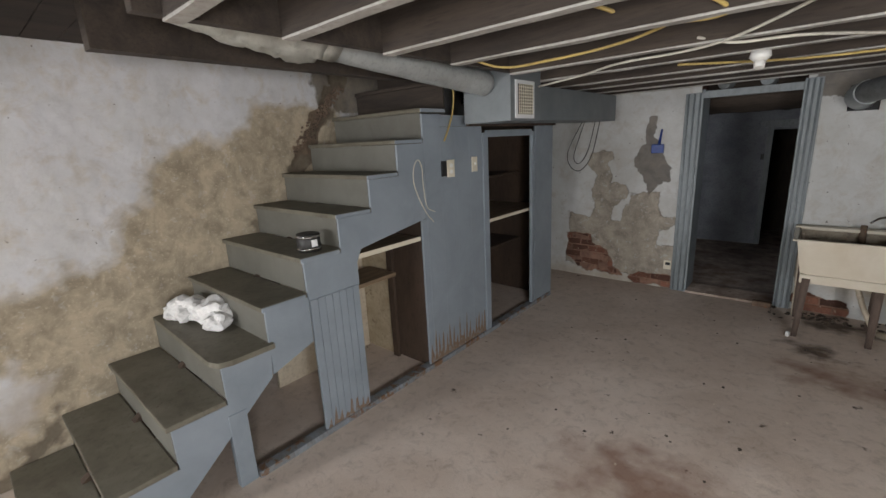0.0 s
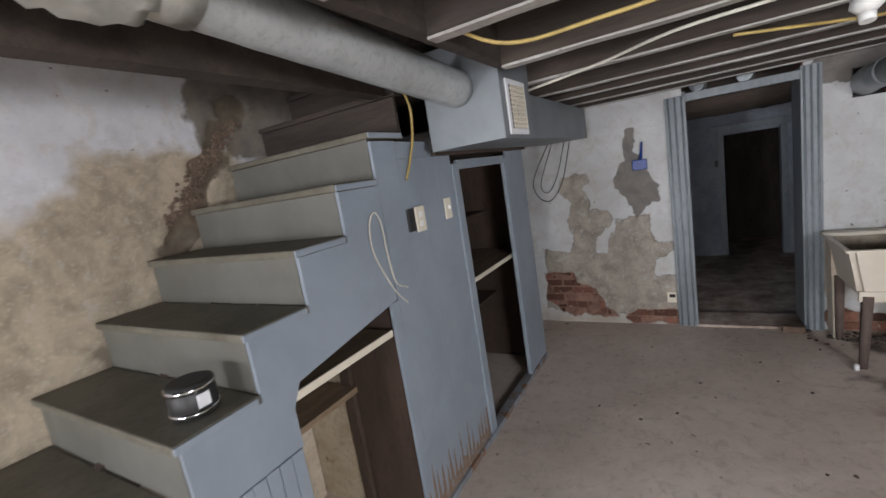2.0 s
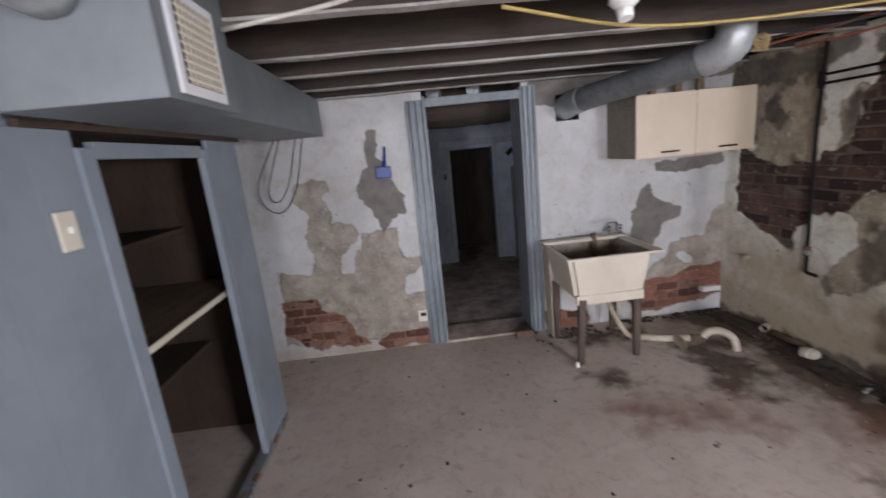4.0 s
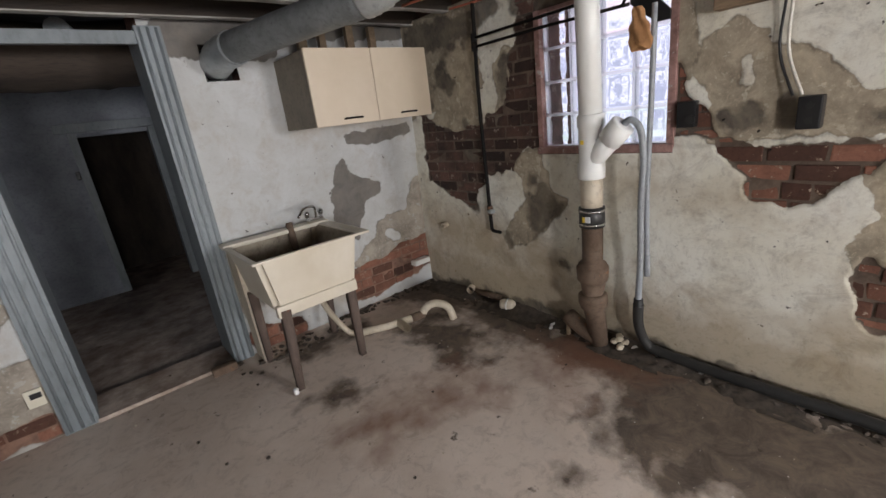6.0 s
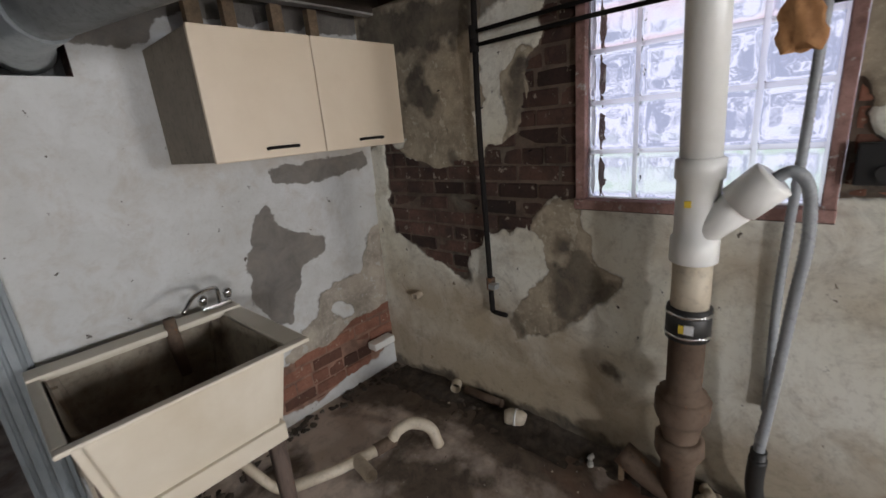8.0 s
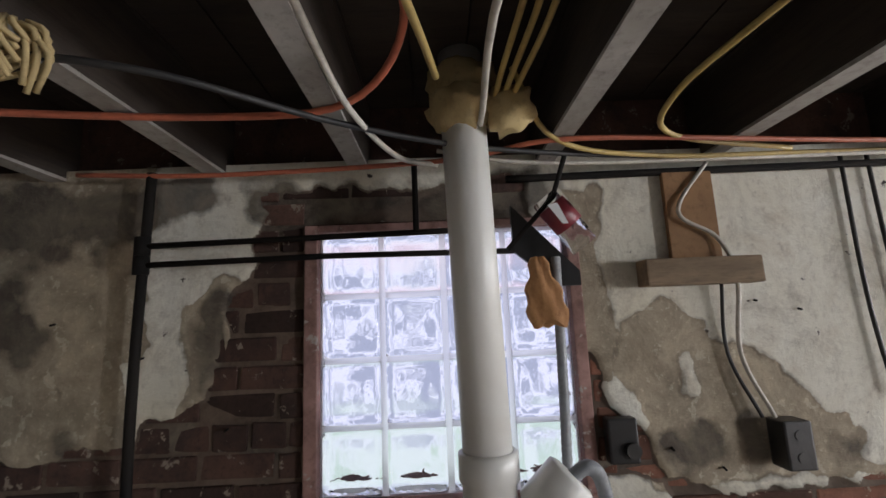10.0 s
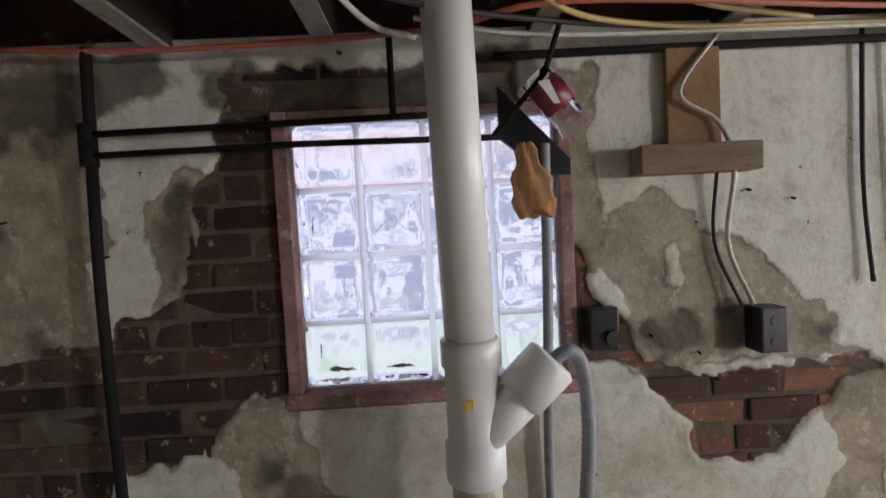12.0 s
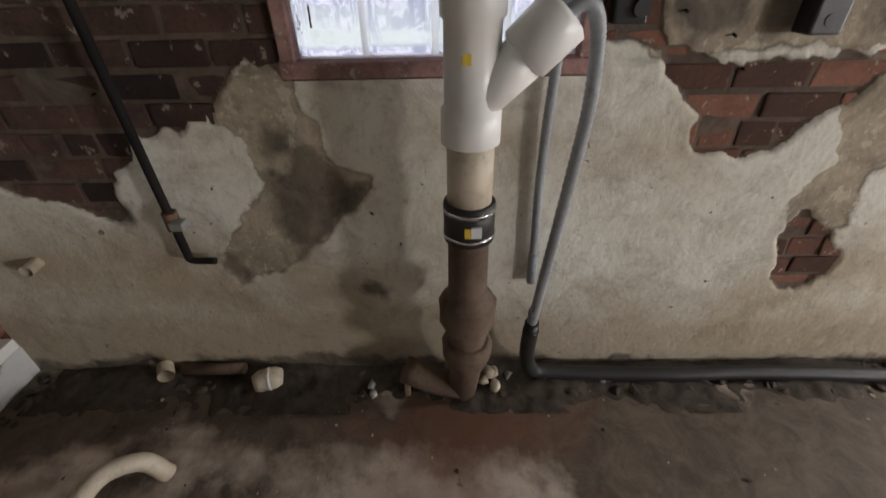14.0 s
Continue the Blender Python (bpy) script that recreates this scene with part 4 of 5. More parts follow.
part("shelf_edge", box(B(), SX - 0.059, SX - 0.050, 5.0, 6.67, 0.980, 1.009, 0.002), PLATE, pantry, "cream painted shelf edge")
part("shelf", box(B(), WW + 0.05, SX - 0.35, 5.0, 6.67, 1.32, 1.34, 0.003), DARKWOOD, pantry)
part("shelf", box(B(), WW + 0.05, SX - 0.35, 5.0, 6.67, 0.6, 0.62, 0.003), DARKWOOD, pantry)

# ---- ducts ----
pl = thing("duct_plenum", (-0.96, 5.3, 1.8), "grey sheet metal duct box with a louvred grille", "duct")
part("box_body", box(B(), -1.16, -0.775, 5.15, 5.56, 1.80, 2.25, 0.004), DUCTPAINT, pl)
part("long_duct", box(B(), -1.26, -0.86, 5.561, 7.36, 1.81, 2.06, 0.004), DUCTPAINT, pl)
g = part("grille", box(B(), -0.774, -0.764, 5.20, 5.45, 1.815, 2.06, 0.003), LABEL_W, pl, "white register frame")
# Thin black sheet painted in for the shade behind the bars.
part("grille_shade_sheet", box(B(), -0.7635, -0.7615, 5.225, 5.425, 1.84, 2.035), BLACKBOX, g)
for k in range(9):
    part("grille_bar", box(B(), -0.7625, -0.758, 5.228, 5.422, 1.85 + 0.0205 * k, 1.855 + 0.0205 * k), PLATE, g)
for k in range(8):
    part("grille_bar", box(B(), -0.761, -0.7565, 5.238 + 0.0245 * k, 5.242 + 0.0245 * k, 1.84, 2.035), PLATE, g)
rd = thing("round_duct", (-1.0, 4.4, 2.0), "round duct wrapped in shiny plastic, hanging under the joists", "duct")
part("pipe", tube(B(), smooth_path([(-1.0, 3.65, 2.195), (-1.0, 4.2, 2.14), (-0.99, 4.8, 2.085), (-0.98, 5.149, 2.055)], 8), 0.082, 20, lump=0.03), WRAP, rd)
part("insulated_elbow", tube(B(), smooth_path([(-1.0, 3.16, 2.62), (-1.0, 3.2, 2.42), (-1.0, 3.34, 2.26), (-1.0, 3.6, 2.2), (-1.0, 3.85, 2.175)], 8), 0.115, 24, lump=0.28), FOILWRAP, rd, "crinkled plastic wrapped insulation")
part("tape_band", tube(B(), [(-1.0, 3.85, 2.175), (-1.0, 3.95, 2.165)], 0.09, 20), FOILWRAP, rd)

nd = thing("dryer_duct", (1.5, 7.2, 1.9), "round galvanised duct running into a hole in the wall", "duct")
part("wall_elbow", tube(B(), smooth_path([(1.02, 7.62, 1.86), (1.0, 7.46, 1.865), (0.995, 7.36, 1.875), (1.03, 7.22, 1.89)], 7), 0.085, 20, rib=0.06), GALV, nd, "shiny crimped elbow")
part("pipe", tube(B(), smooth_path([(1.025, 7.23, 1.89), (1.24, 6.83, 1.935), (1.43, 6.49, 1.97)], 6), 0.082, 20), DUSTY, nd)
part("far_elbow", tube(B(), smooth_path([(1.42, 6.51, 1.97), (1.46, 6.42, 1.99), (1.49, 6.37, 2.04), (1.495, 6.36, 2.2)], 6), 0.088, 20, rib=0.05), WRAP, nd, "pale taped elbow")
# Black sheet added for the unlit depth of the hole.
solid("hole_shade_sheet", box(B(), 0.93, 1.13, 7.70, 7.72, 1.76, 1.96), BLACKBOX, "black sheet standing for the dark of the duct hole", "hole")

# ---- wall cabinet ----
cab = thing("wall_cabinet", (1.79, 7.3, 1.43), "cream two-door kitchen wall cabinet with sides coloured for shade", "cabinet")
part("body", box(B(), 1.352, 2.232, 7.105, 7.545, 1.432, 1.862, 0.003), CABINET_SHADED, cab)
for a, b, hx in ((1.350, 1.790, 1.60), (1.794, 2.234, 2.03)):
    dr = part("door", box(B(), a, b, 7.086, 7.104, 1.428, 1.866, 0.005), CABINET, cab, "cream laminate door")
    bm = tube(B(), smooth_path([(hx - 0.06, 7.086, 1.462), (hx - 0.05, 7.068, 1.464), (hx + 0.05, 7.068, 1.464), (hx + 0.06, 7.086, 1.462)], 4), 0.006, 8)
    part("handle", bm, BLACKPIPE, dr, "dark bronze bar handle")
for x, w0 in ((1.52, 0.06), (1.66, 0.05), (1.87, 0.055), (2.05, 0.05)):
    solid("wood_block", box(B(), x - w0 / 2, x + w0 / 2, 7.42, 7.46, 1.868, 2.06, 0.004), RAWWOOD, "short pale timber block above the wall cabinet", "wood block", "blocks above the cabinet")

# ---- laundry tub ----
tub = thing("laundry_tub", (1.05, 7.15, 0), "cream plastic laundry tub on wooden legs", "sink")
X0, X1, Y0, Y1 = 0.745, 1.375, 6.85, 7.47


def tub_shell(inset, z_top, z_bot, taper):
    a = [(X0 + inset, Y0 + inset), (X1 - inset, Y0 + inset), (X1 - inset, Y1 - inset), (X0 + inset, Y1 - inset)]
    b = [(X0 + inset + taper, Y0 + inset + taper * 0.5), (X1 - inset - taper, Y0 + inset + taper * 0.5), (X1 - inset - taper, Y1 - inset - taper), (X0 + inset + taper, Y1 - inset - taper)]
    return [(*p, z_top) for p in a], [(*p, z_bot) for p in b]


def open_shell(bm, top, bot, closed):
    t, b = [bm.verts.new(p) for p in top], [bm.verts.new(p) for p in bot]
    for k in range(4):
        bm.faces.new((t[k], t[(k + 1) % 4], b[(k + 1) % 4], b[k]))
    if closed:
        bm.faces.new(b)
    edges = [e for e in bm.edges if len(e.link_faces) == 2]
    bmesh.ops.bevel(bm, geom=edges, offset=0.03, segments=4, affect="EDGES")
    return bm


bm = open_shell(B(), *tub_shell(0.015, 0.80, 0.475, 0.055), True)
part("tub_outside", bm, TUB, tub)
part("tub_inside", open_shell(B(), *tub_shell(0.03, 0.805, 0.50, 0.05), True), TUB_INNER, tub, "dark tub inside")
bm = B()
box(bm, X0 - 0.012, X1 + 0.055, Y0 - 0.010, Y0 + 0.022, 0.797, 0.813, 0.006), box(bm, X0 - 0.012, X0 + 0.022, Y0 + 0.023, Y1 - 0.091, 0.797, 0.813, 0.006)
box(bm, X1 - 0.022, X1 + 0.055, Y0 + 0.023, Y1 - 0.091, 0.797, 0.813, 0.006), box(bm, X0 - 0.012, X1 + 0.055, Y1 - 0.09, Y1 + 0.01, 0.795, 0.822, 0.009)
part("rim", bm, TUB, tub)
part("front_lip", box(B(), X0 + 0.062, X1 - 0.075, Y0 + 0.022, Y0 + 0.06, 0.462, 0.53, 0.006), TUB, tub)
for x, y, dx in ((0.83, 6.885, 0.02), (0.82, 7.36, 0.0), (1.27, 6.92, 0.0), (1.29, 7.36, 0.02)):
    bm = B()
    tube(bm, [(x + dx, y, 0.5), (x + dx * 0.5, y, 0.25), (x, y, -0.002)], [0.036, 0.033, 0.026], 4)
    part("leg", bm, LEGWOOD, tub, "weathered wooden leg")
part("faucet_spout", tube(B(), smooth_path([(1.36, 7.42, 0.83), (1.36, 7.41, 0.90), (1.33, 7.37, 0.935), (1.24, 7.30, 0.945), (1.18, 7.26, 0.905)], 7), 0.009, 10), CHROME, tub, "chrome gooseneck spout")
part("faucet_base", box(B(), 1.29, 1.41, 7.405, 7.44, 0.828, 0.85, 0.008), CHROME, tub)
for x in (1.30, 1.40):
    part("tap_handle", tube(B(), [(x, 7.42, 0.86), (x, 7.42, 0.885), (x, 7.42, 0.90)], [0.014, 0.02, 0.012], 10), CHROME, tub)
part("drain_stain", tube(B(), [(1.16, 7.395, 0.86), (1.16, 7.39, 0.74), (1.165, 7.375, 0.62)], [0.022, 0.026, 0.02], 10), CASTIRON, tub, "corroded overflow pipe")
solid("leaning_board", prism(B(), [(0.79, 0.0), (0.845, 0.0), (0.80, 0.76), (0.775, 0.76)], "y", 7.38, 7.53), PVC_OLD, "tan board standing between door casing and tub", "board")

# ---- drain stack ----
PX, PY = 2.19, 5.815
st = thing("drain_stack", (PX, PY, 0), "white plastic drain pipe joined to a rusty iron stack", "pipe")
part("upper_pipe", tube(B(), [(PX - 0.005, PY + 0.02, 2.284), (PX, PY, 1.30)], 0.056, 24), PVC, st)
wye = part("wye_fitting", tube(B(), [(PX, PY, 1.335), (PX, PY, 1.33), (PX, PY, 1.275), (PX, PY, 1.27), (PX, PY, 1.10), (PX, PY, 1.095), (PX, PY, 1.02), (PX, PY, 1.015)],
                               [0.060, 0.067, 0.067, 0.060, 0.060, 0.068, 0.068, 0.060], 24), PVC, st)
part("branch", tube(B(), [(PX, PY, 1.10), (PX - 0.015, PY - 0.125, 1.22)], 0.05, 20), PVC, wye)
part("branch_collar", tube(B(), [(PX - 0.014, PY - 0.10, 1.2), (PX - 0.014, PY - 0.105, 1.205), (PX - 0.02, PY - 0.175, 1.275), (PX - 0.02, PY - 0.18, 1.28)], [0.05, 0.059, 0.059, 0.045], 20), PVC, wye)
part("printed_mark", box(B(), PX - 0.0635, PX - 0.058, PY + 0.005, PY + 0.022, 1.195, 1.215), LABEL_Y, wye, "small yellow printed mark")
part("lower_pipe", tube(B(), [(PX, PY, 1.02), (PX, PY, 0.86)], 0.056, 24), PVC_OLD, st, "yellowed stub of pipe")
cp = part("rubber_coupling", tube(B(), [(PX, PY, 0.868), (PX, PY, 0.865), (PX, PY, 0.76), (PX, PY, 0.757)], [0.058, 0.066, 0.066, 0.058], 24), RUBBER, st, "black rubber coupling")
for z in (0.85, 0.777):
    part("hose_clamp", tube(B(), [(PX, PY, z - 0.006), (PX, PY, z + 0.006)], 0.0685, 24), CHROME, cp)
part("label", box(B(), PX - 0.07, PX - 0.062, PY - 0.028, PY - 0.002, 0.795, 0.825), LABEL_W, cp)
part("label", box(B(), PX - 0.07, PX - 0.0615, PY - 0.001, PY + 0.014, 0.795, 0.822), LABEL_Y, cp)
iron = part("iron_pipe", tube(B(), [(PX, PY, 0.76), (PX, PY, 0.56), (PX, PY, 0.55), (PX, PY, 0.46), (PX, PY, 0.44), (PX, PY, 0.36), (PX, PY, 0.345), (PX, PY, 0.30), (PX + 0.012, PY, 0.27), (PX + 0.085, PY + 0.01, 0.0)],
                              [0.054, 0.054, 0.074, 0.082, 0.068, 0.056, 0.07, 0.074, 0.058, 0.05], 20, lump=0.1), CASTIRON, st, "rusty cast iron pipe")
part("hub", tube(B(), [(PX, PY, 0.54), (PX, PY, 0.53), (PX, PY, 0.46), (PX, PY, 0.43)], [0.07, 0.086, 0.084, 0.064], 20, lump=0.06), CASTIRON, iron)
part("collar", tube(B(), [(PX, PY, 0.37), (PX, PY, 0.36), (PX, PY, 0.31), (PX, PY, 0.29)], [0.066, 0.079, 0.078, 0.06], 20, lump=0.08), CASTIRON, iron)
part("iron_branch", tube(B(), smooth_path([(PX + 0.07, PY, 0.05), (PX + 0.07, PY + 0.1, 0.075), (PX + 0.08, PY + 0.22, 0.13)], 4), 0.05, 14, lump=0.08), CASTIRON, iron)
bm = B()
blob(bm, (PX - 0.02, PY + 0.02, 2.13), (0.085, 0.085, 0.06), 3), blob(bm, (PX - 0.05, PY - 0.09, 2.11), (0.055, 0.06, 0.06), 8), blob(bm, (PX, PY + 0.01, 2.2), (0.08, 0.09, 0.07), 5)
solid("foam_seal", bm, FOAM, "lumpy yellow expanding foam round the pipe head", "foam")

# hoses
h = thing("drain_hose", (2.2, 5.5, 0), "grey corrugated drain hose joined to a thick black hose", "hose")
part("grey_hose", tube(B(), smooth_path([(PX - 0.02, PY - 0.17, 1.272), (PX - 0.02, PY - 0.215, 1.295), (PX, PY - 0.25, 1.245), (PX + 0.01, PY - 0.262, 1.1), (PX + 0.02, PY - 0.25, 0.9), (PX + 0.06, PY - 0.235, 0.6), (PX + 0.08, PY - 0.22, 0.36)], 22), 0.0145, 12, rib=0.16), HOSE_GREY, h)
part("hose_end", tube(B(), [(PX + 0.078, PY - 0.221, 0.42), (PX + 0.085, PY - 0.22, 0.30)], 0.017, 12), HOSE_GREY, h)
part("black_hose", tube(B(), smooth_path([(PX + 0.08, PY - 0.22, 0.33), (PX + 0.09, PY - 0.22, 0.2), (PX + 0.12, PY - 0.245, 0.09), (PX + 0.135, PY - 0.31, 0.045), (PX + 0.13, PY - 0.6, 0.035), (2.315, 5.0, 0.035), (2.32, 4.65, 0.035), (2.3, 4.0, 0.03), (2.3, 3.5, 0.03)], 8), 0.027, 14), RUBBER, h, "thick black rubber hose")
part("taped_joint", tube(B(), [(PX + 0.08, PY - 0.22, 0.36), (PX + 0.083, PY - 0.22, 0.25)], 0.024, 12), RUBBER, h)
t = thing("flexible_conduit", (2.36, 5.6, 0.4), "grey corrugated electrical conduit hanging down the wall", "conduit")
part("conduit", tube(B(), smooth_path([(2.345, 5.585, 1.78), (2.35, 5.592, 1.4), (2.36, 5.605, 0.9), (2.362, 5.595, 0.52)], 50), 0.0125, 10, rib=0.14), HOSE_GREY, t)
part("cuff", tube(B(), [(2.362, 5.596, 0.58), (2.362, 5.594, 0.46)], 0.016, 12), HOSE_GREY, t)

# black iron pipes on the window wall
t = thing("iron_gas_pipe", (2.34, 6.71, 0.58), "thin black iron gas pipe with branches across the window", "pipe")
part("riser", tube(B(), smooth_path([(2.34, 6.70, 2.06), (2.335, 6.71, 1.5), (2.34, 6.705, 0.9), (2.342, 6.7, 0.585)], 6), 0.013, 10), BLACKPIPE, t)
part("branch_pipe", tube(B(), [(2.335, 6.71, 1.852), (2.335, 5.95, 1.862), (2.335, 5.80, 1.864)], 0.0085, 10), BLACKPIPE, t)
part("branch_pipe", tube(B(), [(2.335, 6.71, 1.80), (2.335, 6.2, 1.806), (2.335, 5.70, 1.80)], 0.0085, 10), BLACKPIPE, t)
part("drop_pipe", tube(B(), [(2.335, 5.965, 2.07), (2.335, 5.965, 1.86)], 0.0085, 10), BLACKPIPE, t)
for z in (1.852, 1.80):
    part("tee_fitting", tube(B(), [(2.336, 6.71, z - 0.025), (2.336, 6.71, z + 0.025)], 0.02, 12), BLACKPIPE, t)
part("valve", tube(B(), [(2.34, 6.70, 0.76), (2.34, 6.70, 0.70)], 0.022, 10), CASTIRON, t)
part("valve_tap", box(B(), 2.30, 2.34, 6.65, 6.69, 0.715, 0.74, 0.004), GALV, t)
part("foot_elbow", tube(B(), smooth_path([(2.342, 6.7, 0.6), (2.342, 6.69, 0.58), (2.345, 6.62, 0.575)], 5), 0.012, 10), BLACKPIPE, t)

# electrical things on the window wall
solid("fibreboard_plate", box(B(), 2.375, 2.392, 5.10, 5.245, 1.763, 2.02, 0.003), CARDBOARD, "brown fibreboard plate fixed to the wall", "board")
solid("timber_cleat", box(B(), 2.325, 2.392, 5.025, 5.345, 1.688, 1.762, 0.005), RAWWOOD, "rough timber cleat screwed to the wall", "wood block")
t = thing("outlet_box", (2.37, 4.99, 1.26), "black electrical outlet box on a metal plate", "outlet")
part("box_body", box(B(), 2.335, 2.398, 4.96, 5.035, 1.203, 1.325, 0.006), BLACKBOX, t)
for z in (1.235, 1.29):
    part("socket", tube(B(), [(2.334, 4.997, z), (2.333, 4.997, z)], 0.013, 14), RUBBER, t)
t = thing("old_junction_box", (2.385, 5.44, 1.29), "charred black junction box set in the wall", "junction box")
part("box_body", box(B(), 2.362, 2.40, 5.40, 5.48, 1.23, 1.345, 0.006), BLACKBOX, t)
part("knob", tube(B(), [(2.362, 5.42, 1.265), (2.35, 5.42, 1.265)], 0.02, 14), RUBBER, t)


def cable(pts, r, mat, label, name="cable", group="ceiling cables"):
    return solid(name, tube(B(), smooth_path(pts, 7), r, 7), mat, label, "cable", group)


cable([(2.37, 5.10, 2.06), (2.36, 5.22, 1.9), (2.36, 5.12, 1.82), (2.345, 5.09, 1.70), (2.375, 5.09, 1.5), (2.365, 5.03, 1.33)], 0.006, WIRE_W, "cream cable down to the outlet box")
cable([(2.375, 5.115, 1.70), (2.385, 5.12, 1.5), (2.37, 5.06, 1.33)], 0.005, WIRE_K, "thin dark wire down to the outlet box")
cable([(2.385, 4.70, 2.06), (2.385, 4.70, 1.65), (2.38, 4.68, 1.37)], 0.006, WIRE_K, "thin dark cable stapled to the wall")
cable([(2.385, 4.62, 2.06), (2.385, 4.61, 1.7), (2.38, 4.58, 1.3), (2.38, 4.55, 0.9)], 0.006, WIRE_K, "thin dark cable stapled to the wall")
cable([(2.33, 6.9, 2.06), (2.33, 6.5, 2.045), (2.28, 5.87, 2.045), (2.2, 5.54, 2.06), (2.26, 4.68, 2.05), (2.3, 3.8, 2.06)], 0.007, WIRE_O, "orange cable strung below the joists")
cable([(1.78, 6.6, 2.06), (1.85, 6.36, 2.05), (2.05, 6.11, 2.05), (2.2, 5.76, 2.04), (2.33, 5.2, 2.05), (2.38, 4.6, 2.06)], 0.007, WIRE_K, "black cable strung below the joists")
cable([(2.1, 5.72, 2.2), (2.2, 5.6, 2.06), (2.3, 5.3, 2.045), (2.33, 4.9, 2.05), (2.36, 4.3, 2.06)], 0.007, WIRE_Y, "yellow cable strung below the joists")
cable([(2.25, 5.9, 2.06), (2.3, 5.6, 2.035), (2.33, 5.0, 2.04), (2.35, 4.3, 2.05)], 0.006, WIRE_W, "white cable strung below the joists")
for k in range(3):
    cable([(1.2 + 0.1 * k, 5.62 + 0.05 * k, 2.24), (1.6, 5.72 - 0.02 * k, 2.2), (1.9, 5.74 - 0.03 * k, 2.18), (2.1, 5.76 - 0.02 * k, 2.13), (2.17, 5.74, 2.09)], 0.007, WIRE_Y, "yellow cable bundled into the pipe opening")
cable([(1.3, 6.2, 2.24), (1.6, 6.05, 2.2), (1.85, 5.95, 2.16), (2.0, 6.08, 2.07), (2.02, 6.4, 2.06), (1.95, 6.9, 2.06)], 0.008, WIRE_O, "orange cable looped under the boards")
cable([(1.7, 6.10, 2.08), (2.0, 6.08, 2.06), (2.2, 6.0, 2.03), (2.3, 5.9, 2.04)], 0.007, WIRE_W, "white cable along the joist")
cable([(1.4, 5.3, 2.2), (1.7, 5.32, 2.12), (2.0, 5.4, 2.07), (2.2, 5.3, 2.06), (2.32, 4.9, 2.06)], 0.007, WIRE_Y, "yellow cable sagging between joists")
cable([(2.385, 5.7, 2.02), (2.385, 5.2, 2.025), (2.385, 4.4, 2.03)], 0.011, BLACKPIPE, "dark conduit along the wall head", "conduit")
# cables in the front part
cable([(-0.78, 4.4, 2.2), (-0.6, 4.7, 2.07), (-0.3, 4.75, 2.06), (0.1, 4.8, 2.1), (0.5, 4.75, 2.2)], 0.0065, WIRE_Y, "yellow cable sagging below the joists")
cable([(-0.76, 5.5, 2.03), (-0.4, 5.42, 2.055), (-0.1, 5.2, 2.06), (0.4, 5.05, 2.065), (0.9, 4.6, 2.15)], 0.0065, WIRE_W, "white cable strung below the joists")
cable([(0.3, 5.05, 2.1), (0.45, 5.1, 2.06), (0.7, 5.15, 2.055), (1.1, 5.6, 2.06), (1.6, 5.8, 2.06), (2.1, 5.8, 2.06)], 0.007, WIRE_W, "white cable strung below the joists")
cable([(0.1, 5.6, 2.06), (0.7, 5.9, 2.04), (1.3, 6.0, 2.05), (1.9, 5.9, 2.06)], 0.007, WIRE_Y, "yellow cable strung below the joists")
cable([(0.0, 4.4, 2.2), (0.25, 4.55, 2.1), (0.5, 4.5, 2.08), (0.3, 4.3, 2.2)], 0.008, WIRE_Y, "looped yellow cable between joists")
cable([(-1.235, 5.06, 2.15), (-1.23, 5.12, 2.03), (-1.235, 5.11, 1.89), (-1.245, 5.07, 1.78), (-1.25, 5.02, 1.69)], 0.006, WIRE_Y, "yellow cable hanging beside the stair head")
cable([(-1.248, 4.86, 1.13), (-1.25, 4.78, 1.22), (-1.25, 4.69, 1.40), (-1.25, 4.69, 1.52), (-1.25, 4.735, 1.575), (-1.25, 4.77, 1.52), (-1.25, 4.775, 1.4), (-1.25, 4.80, 1.25), (-1.248, 4.88, 1.2)], 0.0035, WIRE_W, "white cord looped on a nail")
cable([(-1.2, 7.3, 1.815), (-1.42, 7.45, 1.5), (-1.4, 7.48, 1.33), (-1.28, 7.48, 1.28), (-1.15, 7.48, 1.45), (-1.0, 7.3, 1.815)], 0.0045, WIRE_K, "black cable hanging in a loop")
cable([(-1.15, 7.25, 1.815), (-1.36, 7.48, 1.45), (-1.3, 7.49, 1.36), (-1.2, 7.49, 1.5), (-1.05, 7.3, 1.815)], 0.004, WIRE_K, "black cable hanging in a loop")
bm = B()
tube(bm, [(0.5, 5.58, 2.07), (0.5, 5.58, 2.04), (0.5, 5.58, 2.02)], [0.045, 0.05, 0.03], 14)
t = thing("lamp_holder", (0.5, 5.58, 2.05), "white porcelain lamp holder under a joist", "lamp holder")
part("base", bm, PVC, t)
part("socket", tube(B(), [(0.5, 5.58, 2.02), (0.5, 5.57, 1.985)], [0.028, 0.024], 14), PVC, t)

# bottle, bracket and glove wedged at the window corner
t = thing("bracket", (2.32, 5.62, 1.78), "black metal bracket at the window corner", "bracket")
part("plate", prism(B(), [(5.70, 1.93), (5.52, 1.74), (5.52, 1.70), (5.58, 1.70), (5.70, 1.80)], "x", 2.345, 2.36), BLACKBOX, t)
part("arm", tube(B(), [(2.31, 5.72, 1.80), (2.27, 5.60, 1.93), (2.27, 5.56, 2.04)], 0.007, 8), BLACKPIPE, t)
t = thing("crushed_bottle", (2.29, 5.56, 1.85), "crushed clear plastic bottle with a dark red label", "bottle")
part("bottle_body", tube(B(), smooth_path([(2.28, 5.62, 1.93), (2.28, 5.585, 1.885), (2.29, 5.55, 1.84), (2.29, 5.52, 1.80)], 5), 0.036, 16, lump=0.3), CLEAR, t)
